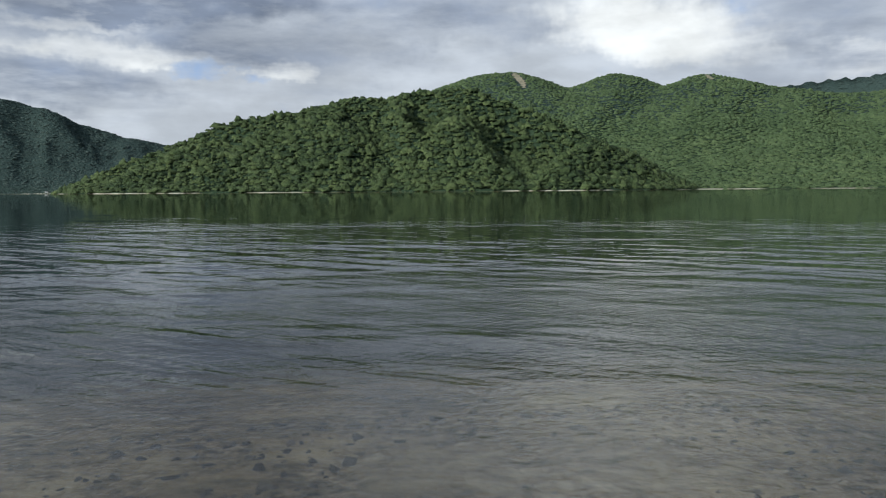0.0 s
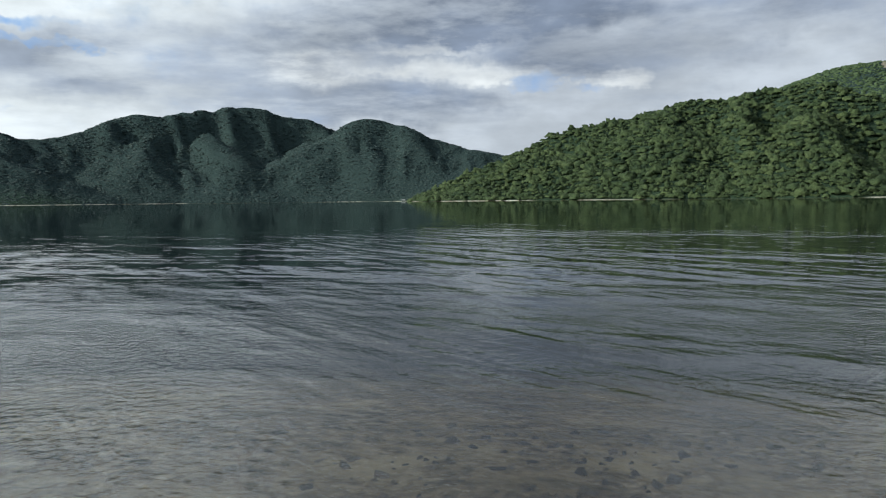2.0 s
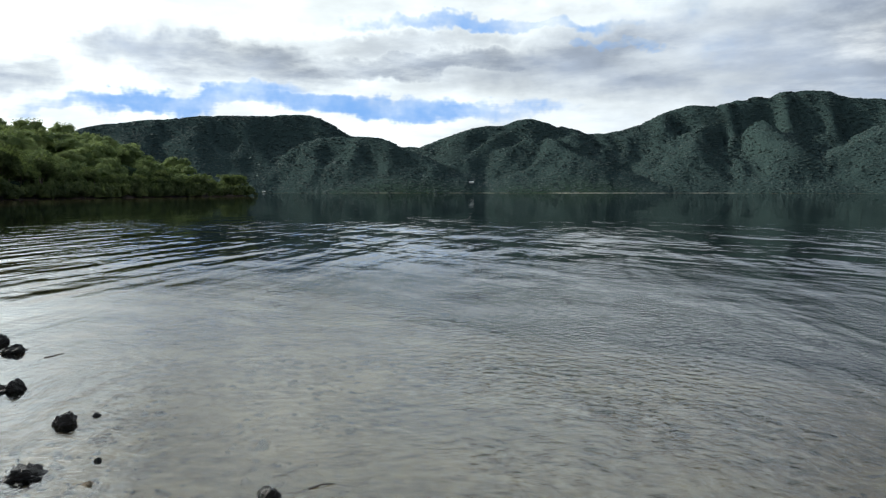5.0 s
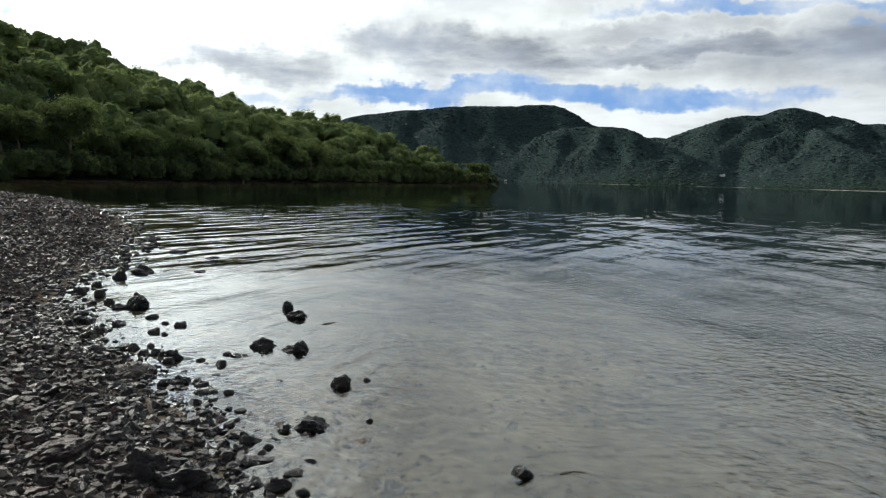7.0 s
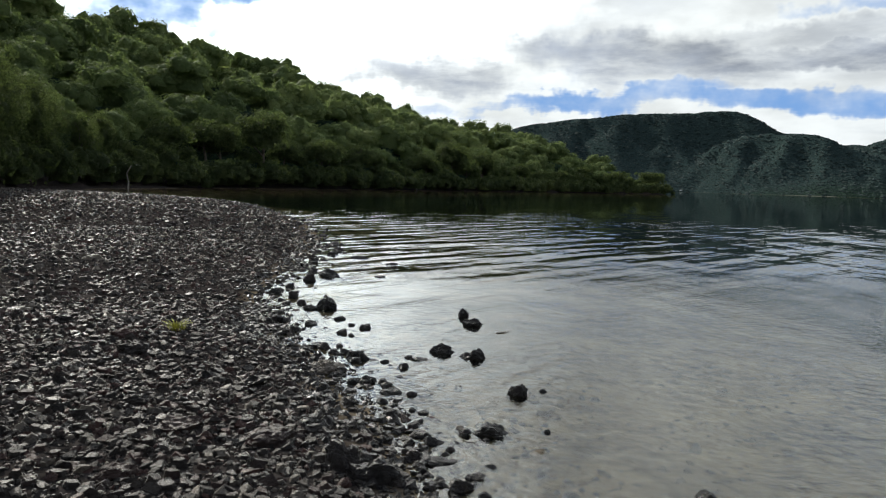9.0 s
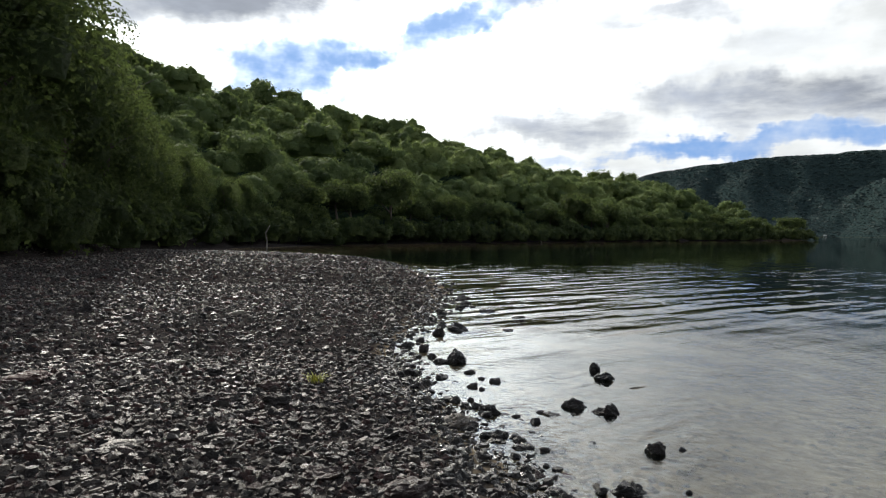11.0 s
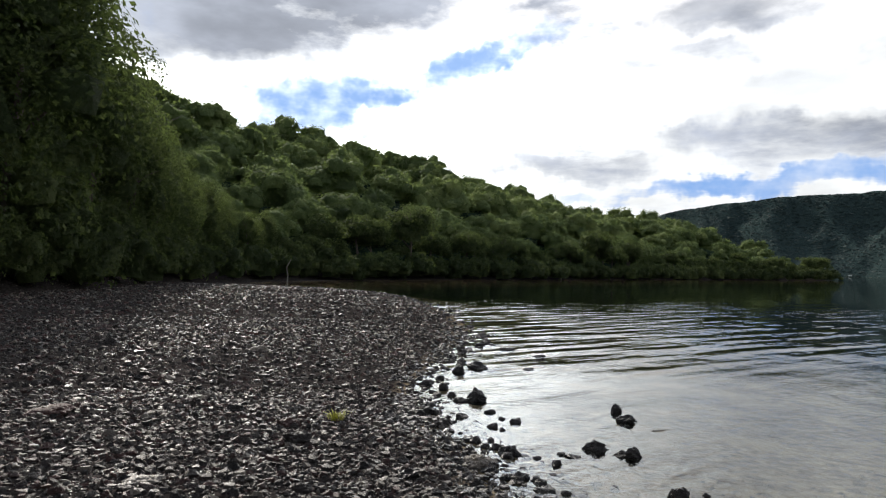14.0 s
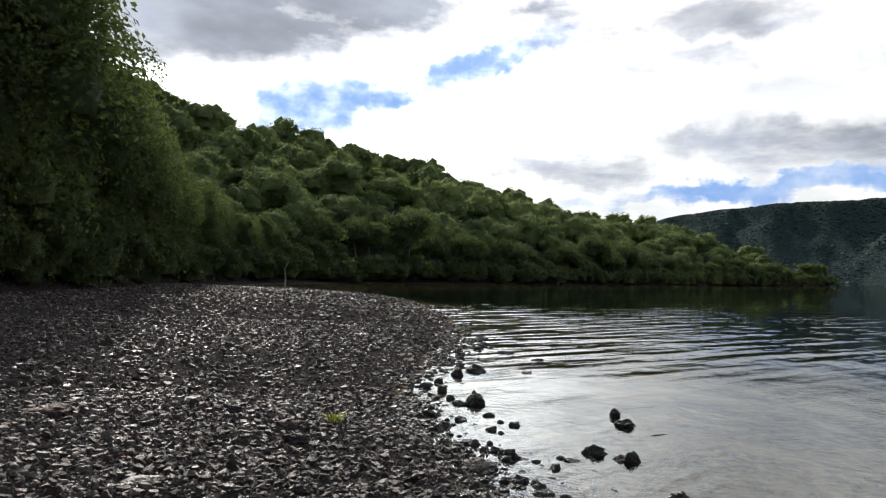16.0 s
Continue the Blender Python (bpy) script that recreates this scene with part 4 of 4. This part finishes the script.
def slab(seed, flat):
    """A flat, broken piece of slate: a ragged outline with a smaller, tilted top."""
    r = random.Random(seed)
    n_side = r.choice((5, 6, 6, 7))
    bm = bmesh.new()
    lean_x, lean_y = r.uniform(-0.3, 0.3), r.uniform(-0.3, 0.3)
    for level, shrink in ((-0.8, 1.0), (0.9, 0.75)):
        for k in range(n_side):
            a = 6.2832 * (k + r.uniform(-0.3, 0.3)) / n_side
            q = shrink * r.uniform(0.75, 1.12)
            x, y = math.cos(a) * q * 1.2, math.sin(a) * q * 0.8
            bm.verts.new((x, y, (level + (lean_x * x + lean_y * y if level > 0 else 0)) * flat))
    hull = bmesh.ops.convex_hull(bm, input=bm.verts)
    bmesh.ops.delete(bm, geom=list({g for g in hull["geom_interior"] + hull["geom_unused"] if isinstance(g, bmesh.types.BMVert)}), context="VERTS")
    return arrays(bm)


rng = np.random.default_rng(33)
PEBBLES = [stone(i, 10, random.Random(i).uniform(0.5, 0.8)) for i in range(20)] + [slab(70 + i, random.Random(i).uniform(0.3, 0.6)) for i in range(14)]


def strew(x, y, low, high, sink):
    """Stones of mixed size lying on the ground at x, y."""
    count = len(x)
    z, s, f = near_land(x, y)
    size = low * (high / low) ** (rng.uniform(0, 1, count) ** 2.6)
    sizes = np.stack([size, size, size * rng.uniform(0.85, 1.4, count)], -1)
    place = np.stack([x, y, z + size * sink], -1)
    kinds = np.where(rng.uniform(0, 1, count) < 0.35, rng.integers(20, 34, count), rng.integers(0, 20, count))
    return place, sizes, rng.uniform(0, 6.28, count), rng.normal(0, 0.42, count), kinds, s


def beach_points(count, d0, d1, a0, a1):
    d = np.sqrt(rng.uniform(d0 ** 2, d1 ** 2, count))
    a = np.radians(rng.uniform(a0, a1, count))
    return -np.sin(a) * d, np.cos(a) * d


round_camera = beach_points(7000, 0.2, 4.5, 0, 360)
spots = [round_camera, beach_points(42000, 2.6, 9, 86, 146), beach_points(25000, 9, 20, 98, 146), beach_points(17000, 20, 55, 104, 142)]
bands = []
for (x, y), (low, high) in zip(spots, [(0.011, 0.05), (0.011, 0.052), (0.017, 0.07), (0.04, 0.11)]):
    s = inside(SHORE, x, y)
    fw = inside(WOODS, x, y)
    fine = (s > 0.1 - rng.exponential(0.33, len(x))) & (fw < 3)
    bands.append(strew(x[fine], y[fine], low, high, 0.2))
place, sizes, turns, tilts, pick, depth_in = [np.concatenate(c) for c in zip(*bands)]
PEBBLE_MESHES = []
for v, f in PEBBLES:
    me = bpy.data.meshes.new("stone")
    me.from_pydata([tuple(p) for p in v], [], [tuple(q) for q in f])
    me.materials.append(DRY_STONE)
    PEBBLE_MESHES.append(me)
far_from = np.hypot(place[:, 0] + 4.2, place[:, 1] + 2.4)
order = np.argsort(np.where(sizes[:, 0] > 0.05, far_from, 1e6))
single, rest = order[:290], order[290:]
for i in single:
    ob = new("stone", PEBBLE_MESHES[pick[i]])
    ob.parent = ground
    ob.matrix_basis = Matrix.LocRotScale(place[i].tolist(), Euler((float(tilts[i]), 0, float(turns[i]))), sizes[i].tolist())
damp = 0.34 + 0.3 * smooth_noise(place[:, 0], place[:, 1], 0.8, 61)
dry = rest[depth_in[rest] > damp[rest]]
wet = rest[depth_in[rest] <= damp[rest]]
for name, chosen_, mat, label in (("shingle", dry, DRY_STONE, "loose angular grey and reddish beach shingle"), ("wet_shingle", wet, WET_STONE, "dark wet shingle along the water's edge")):
    v, f = joined(PEBBLES, pick[chosen_], place[chosen_], sizes[chosen_], turns[chosen_], tilts[chosen_])
    tagged(mesh_object(name, v, f, mat, smooth=False), label, "shingle", kind="stuff")


# stones that stand out of the shallows: x, y, half length, height above the water
def boulder(x, y, half, high, seed, mat=WET_STONE, label="dark wet rock standing out of the shallows", group="rocks in the shallows", rest=None, turn=None):
    """A broken, weathered rock: a coarse ragged body cut by a few flat faces."""
    r = random.Random(seed)
    tall = max(high, 0.03) * 0.72
    bm = bmesh.new()
    bmesh.ops.create_icosphere(bm, subdivisions=4 if half > 0.07 else 3 if half > 0.04 else 2, radius=1.0)
    cuts = [(Vector((r.gauss(0, 1), r.gauss(0, 1), r.gauss(0.25, 0.8))).normalized(), r.uniform(0.55, 0.85)) for _ in range(8)]
    for v in bm.verts:
        d = v.co.copy()
        for way, far_out in cuts:
            over = v.co.dot(way) - far_out
            if over > 0:
                v.co -= way * over * 0.9
        k = 1.1 + 0.34 * noise.noise(d * 1.5 + Vector((seed, 0, 0))) + 0.24 * noise.noise(d * 3.7 + Vector((0, seed, 0))) + 0.13 * noise.noise(d * 8.5 + Vector((0, 0, seed)))
        v.co = Vector((v.co.x * half * k, v.co.y * half * 0.75 * k, v.co.z * tall * k))
    me = bpy.data.meshes.new("rock")
    bm.to_mesh(me)
    bm.free()
    me.materials.append(mat)
    ob = new("rock", me)
    z = (float(near_land(np.array([x]), np.array([y]))[0][0]) if rest is None else rest) + tall * 0.15
    face = math.degrees(math.atan2(-x, y)) + r.uniform(-25, 25) if turn is None else turn
    ob.matrix_basis = pose(x, y, max(z, 0.0), 0, 0, face)
    return tagged(ob, label, "rock", group)


ROCKS = [(-8.22, -0.87, 0.065, 0.106), (-7.72, -0.72, 0.1, 0.094), (-6.37, -0.90, 0.1, 0.084), (-6.22, -0.58, 0.075, 0.1), (-6.24, -0.69, 0.08, 0.045), (-5.15, -0.24, 0.072, 0.08), (-5.27, -0.06, 0.033, 0.03),
         (-4.27, -0.39, 0.09, 0.07), (-4.21, -0.55, 0.047, 0.041), (-3.76, -0.79, 0.05, 0.06), (-3.74, -0.67, 0.09, 0.03), (-3.46, -0.62, 0.025, 0.025), (-3.94, -0.61, 0.028, 0.03), (-10.55, -3.32, 0.1, 0.17),
         (-11.15, -3.15, 0.155, 0.12), (-8.33, -2.49, 0.12, 0.14), (-8.43, -2.50, 0.06, 0.15), (-8.24, -2.62, 0.09, 0.06), (-9.01, -3.08, 0.06, 0.11), (-9.20, -3.38, 0.075, 0.1), (-7.34, -2.71, 0.075, 0.11), (-6.98, -2.48, 0.09, 0.08)]
LOW_ROCKS = [(-7.66, -2.15, 0.06, 0.048), (-7.36, -1.95, 0.04, 0.034), (-7.26, -1.79, 0.068, 0.056), (-6.96, -1.95, 0.055, 0.055), (-6.85, -1.84, 0.032, 0.032), (-5.74, -1.16, 0.045, 0.054),
             (-6.08, -1.17, 0.038, 0.038), (-6.04, -1.06, 0.066, 0.03), (-5.88, -1.34, 0.037, 0.032), (-5.96, -1.58, 0.09, 0.09), (-6.37, -1.84, 0.035, 0.035), (-5.23, -1.36, 0.075, 0.067), (-5.00, -1.13, 0.072, 0.04),
             (-4.98, -0.98, 0.039, 0.039), (-4.62, -0.92, 0.022, 0.022), (-3.50, 0.68, 0.053, 0.065), (-4.35, -0.06, 0.021, 0.02), (-14.01, -3.30, 0.146, 0.084), (-13.14, -2.55, 0.117, 0.05), (-11.30, -2.40, 0.085, 0.034)]
for i, (x, y, half, high) in enumerate(ROCKS + LOW_ROCKS):
    boulder(x, y, half, high, 50 + i, rest=-0.3 * 0.85 * high * 0.5)
# cobbles on the lake floor close to the shore
x, y = beach_points(2600, 1.6, 7.5, -40, 92)
s = inside(SHORE, x, y)
under = (s < -0.3) & (s > -5.5) & (smooth_noise(x, y, 1.3, 41) > -0.15)
bed_place, bed_sizes, bed_turns, bed_tilts, bed_pick, _ = strew(x[under], y[under], 0.025, 0.09, -0.15)
v, f = joined(PEBBLES, bed_pick % 20, bed_place, bed_sizes, bed_turns, bed_tilts)
tagged(mesh_object("lake_stones", v, f, BED_STONE, smooth=True), "brown silty cobbles lying under the clear shallow water", "stones", kind="stuff")
# larger stones lying on the shingle
BIG_STONES = [(-3.43, -0.94, 0.125, 0.13), (-3.51, -1.14, 0.09, 0.13), (-5.47, -1.74, 0.15, 0.1), (-3.75, -1.59, 0.145, 0.08), (-3.81, -2.12, 0.12, 0.085), (-5.40, -3.25, 0.12, 0.095), (-4.17, -2.57, 0.085, 0.07),
              (-4.83, -2.08, 0.09, 0.072), (-4.89, -2.44, 0.065, 0.083), (-5.85, -3.59, 0.1, 0.077), (-3.09, -2.11, 0.085, 0.073), (-5.17, -5.57, 0.2, 0.1), (-4.18, -3.00, 0.1, 0.06), (-5.36, -3.06, 0.08, 0.06), (-9.82, -9.01, 0.19, 0.11)]
for i, (x, y, half, high) in enumerate(BIG_STONES):
    boulder(x, y, half, high, 400 + i, WET_STONE if i < 2 else DRY_STONE, "dark angular stone lying on the shingle", "larger stones on the shingle")
for x, y, half, high in ((-8.11, -3.74, 0.1, 0.03), (-3.82, -3.52, 0.16, 0.05), (-12.86, -10.94, 0.13, 0.05)):
    boulder(x, y, half, high, int(half * 1000), PALE_STONE, "flat pale stone slab lying on the shingle", "larger stones on the shingle")
rnd = random.Random(31)
for i in range(16):
    a, d = radians(rnd.uniform(100, 138)), rnd.uniform(6, 18)
    x, y = -math.sin(a) * d, math.cos(a) * d
    if float(inside(SHORE, np.array([x]), np.array([y]))[0]) > 0.4:
        boulder(x, y, rnd.uniform(0.08, 0.14), rnd.uniform(0.05, 0.1), 430 + i, DRY_STONE, "dark angular stone lying on the shingle", "larger stones on the shingle")
rnd = random.Random(12)
for i in range(90):
    k = rnd.uniform(0, 1) ** 1.3
    x = -3.2 - 14 * k
    y = float(np.interp(-x, [3.2, 4.6, 5.5, 6.8, 8.3, 9.7, 12, 15, 18.7], [-0.6, -1.2, -1.75, -2.5, -3.2, -3.6, -3.9, -4.4, -5.5])) + rnd.uniform(-0.3, 1.0) * (0.35 + 0.3 * k)
    half = rnd.uniform(0.02, 0.06) * (1 + 0.9 * k)
    boulder(x, y, half, half * rnd.uniform(0.6, 1.1), 200 + i)


# ---------------------------------------------------------------- small things
def grass_tuft(x, y):
    """A tuft of yellow-green blades between the stones."""
    m, n = material("grass")
    place = n.add("ShaderNodeNewGeometry").outputs["Position"]
    finish(n, principled(n, n.mix(n.noise(place, 30.0), (0.2, 0.24, 0.03), (0.42, 0.38, 0.08)), 0.7, None, 0.1))
    r, bm = random.Random(5), bmesh.new()
    for _ in range(70):
        a, far_out, tall = r.uniform(0, 6.28), r.uniform(0, 0.08), r.uniform(0.04, 0.1)
        base = Vector((math.cos(a) * far_out, math.sin(a) * far_out, 0))
        side = Vector((-math.sin(a), math.cos(a), 0)) * 0.004
        mid = base * 1.4 + Vector((0, 0, tall * 0.7))
        tip = base * 2.1 + Vector((math.cos(a), math.sin(a), 0)) * 0.03 + Vector((0, 0, tall))
        p = [bm.verts.new(c) for c in (base - side, base + side, mid + side * 0.8, mid - side * 0.8, tip)]
        bm.faces.new(p[:4])
        bm.faces.new((p[3], p[2], p[4]))
    ob = part("grass_tuft", bm, m, None)
    ob.matrix_basis = pose(x, y, float(near_land(np.array([x]), np.array([y]))[0][0]) + 0.02)
    tagged(ob, "small yellow-green grass tuft growing among dark shingle", "grass")


def stick(name, points, radius, label, category, mat=BARK):
    """A bent, tapering branch."""
    bm = bmesh.new()
    rings = []
    for i, p in enumerate(points):
        way = (Vector(points[min(i + 1, len(points) - 1)]) - Vector(points[max(i - 1, 0)])).normalized()
        u = way.orthogonal().normalized()
        v = way.cross(u)
        q = radius * (1 - 0.7 * i / (len(points) - 1))
        rings.append([bm.verts.new(Vector(p) + (u * math.cos(k * 1.0472) + v * math.sin(k * 1.0472)) * q) for k in range(6)])
    for a, b in zip(rings[:-1], rings[1:]):
        for k in range(6):
            bm.faces.new((a[k], a[(k + 1) % 6], b[(k + 1) % 6], b[k])).smooth = True
    bm.faces.new(rings[0])
    bm.faces.new(rings[-1])
    return tagged(part(name, bm, mat, None), label, category)


grass_tuft(-6.27, -3.31)
stick("driftwood", [(-7.31, -0.46, 0.0), (-7.37, -0.39, 0.006), (-7.45, -0.31, 0.0)], 0.007, "thin dark twig floating on the shallow water", "driftwood")
stick("driftwood", [(-3.49, 0.87, 0.0), (-3.50, 0.94, 0.008), (-3.50, 1.01, 0.0)], 0.006, "thin dark twig floating beside a small rock", "driftwood")
PALE_WOOD, n = material("pale_wood")
grain = n.noise(n.add("ShaderNodeMapping", Vector=n.add("ShaderNodeTexCoord").outputs["Object"], Scale=(1, 1, 0.2)).outputs[0], 18.0, 4.0, 0.6)
finish(n, principled(n, n.ramp(grain, [(0.3, (0.11, 0.1, 0.085)), (0.7, (0.24, 0.22, 0.19))]), 0.85, bump(n, grain, 0.6, 0.02), 0.1))
bx0, by0 = -70.5, -38.8
bz0 = max(0.0, float(near_land(np.array([bx0]), np.array([by0]))[0][0]))
stick("dead_trunk", [(bx0, by0, bz0 - 0.4), (bx0 + 0.05, by0 + 0.1, bz0 + 0.7), (bx0 + 0.1, by0 - 0.05, bz0 + 1.5), (bx0 - 0.05, by0 + 0.35, bz0 + 2.3)], 0.1, "grey bare leaning trunk standing at the wooded water's edge", "trunk", PALE_WOOD)
stick("stump", [(-143.0, -20.2, -0.5), (-143.05, -20.1, 0.4), (-142.9, -20.2, 1.1)], 0.28, "weathered pale stump standing in the shallows below the woods", "stump", PALE_WOOD)


def pale_paint(name, low, high, scale, rough):
    m, n = material(name)
    place = n.add("ShaderNodeTexCoord").outputs["Object"]
    streak = n.noise(n.add("ShaderNodeMapping", Vector=place, Scale=(1, 1, 0.3)).outputs[0], scale, 4.0, 0.6)
    finish(n, principled(n, n.mix(streak, low, high), rough, None, 0.25))
    return m


WALL_PAINT, ROOF_PAINT = pale_paint("pale_wall", (0.42, 0.42, 0.4), (0.55, 0.54, 0.5), 0.8, 0.8), pale_paint("pale_roof", (0.34, 0.36, 0.36), (0.48, 0.5, 0.48), 1.2, 0.6)


def shed(a, height, scale, label):
    """A long low pale building with a pitched roof, on the first ground of that height at that bearing."""
    ds = np.arange(1500.0, 2400.0, 8.0)
    d = float(ds[int(np.argmax(far_land(-math.sin(radians(a)) * ds, math.cos(radians(a)) * ds)[0] > height))])
    x, y, _ = polar(a, d, 0, 0)
    z = float(far_land(np.array([x]), np.array([y]))[0][0])
    ob = new("building")
    bm = bmesh.new()
    bmesh.ops.create_cube(bm, size=1.0, matrix=Matrix.Translation((0, 0, 2.0)) @ Matrix.Diagonal((24, 7, 5, 1)))
    part("wall", bm, WALL_PAINT, ob)
    bm = bmesh.new()
    ends = [[bm.verts.new((sx, *c)) for c in ((-4.8, 4.9), (0, 7.4), (4.8, 4.9), (4.8, 4.6), (0, 7.0), (-4.8, 4.6))] for sx in (-13.6, 13.6)]
    for k in range(6):
        bm.faces.new((ends[0][k], ends[0][(k + 1) % 6], ends[1][(k + 1) % 6], ends[1][k]))
    bm.faces.new(ends[0])
    bm.faces.new(ends[1])
    part("roof", bm, ROOF_PAINT, ob)
    ob.matrix_basis = pose(x, y, z, 0, 0, a + 6) @ Matrix.Scale(scale, 4)
    tagged(ob, label, "building", "pale buildings on the far shore")


shed(62.8, 21.0, 0.6, "long low pale building in a clearing above the lake")
shed(78.3, 1.2, 0.24, "small pale building at the far water's edge")
shed(79.5, 1.2, 0.2, "small pale building at the far water's edge")
shed(27.8, 1.2, 0.26, "small pale building at the far water's edge")
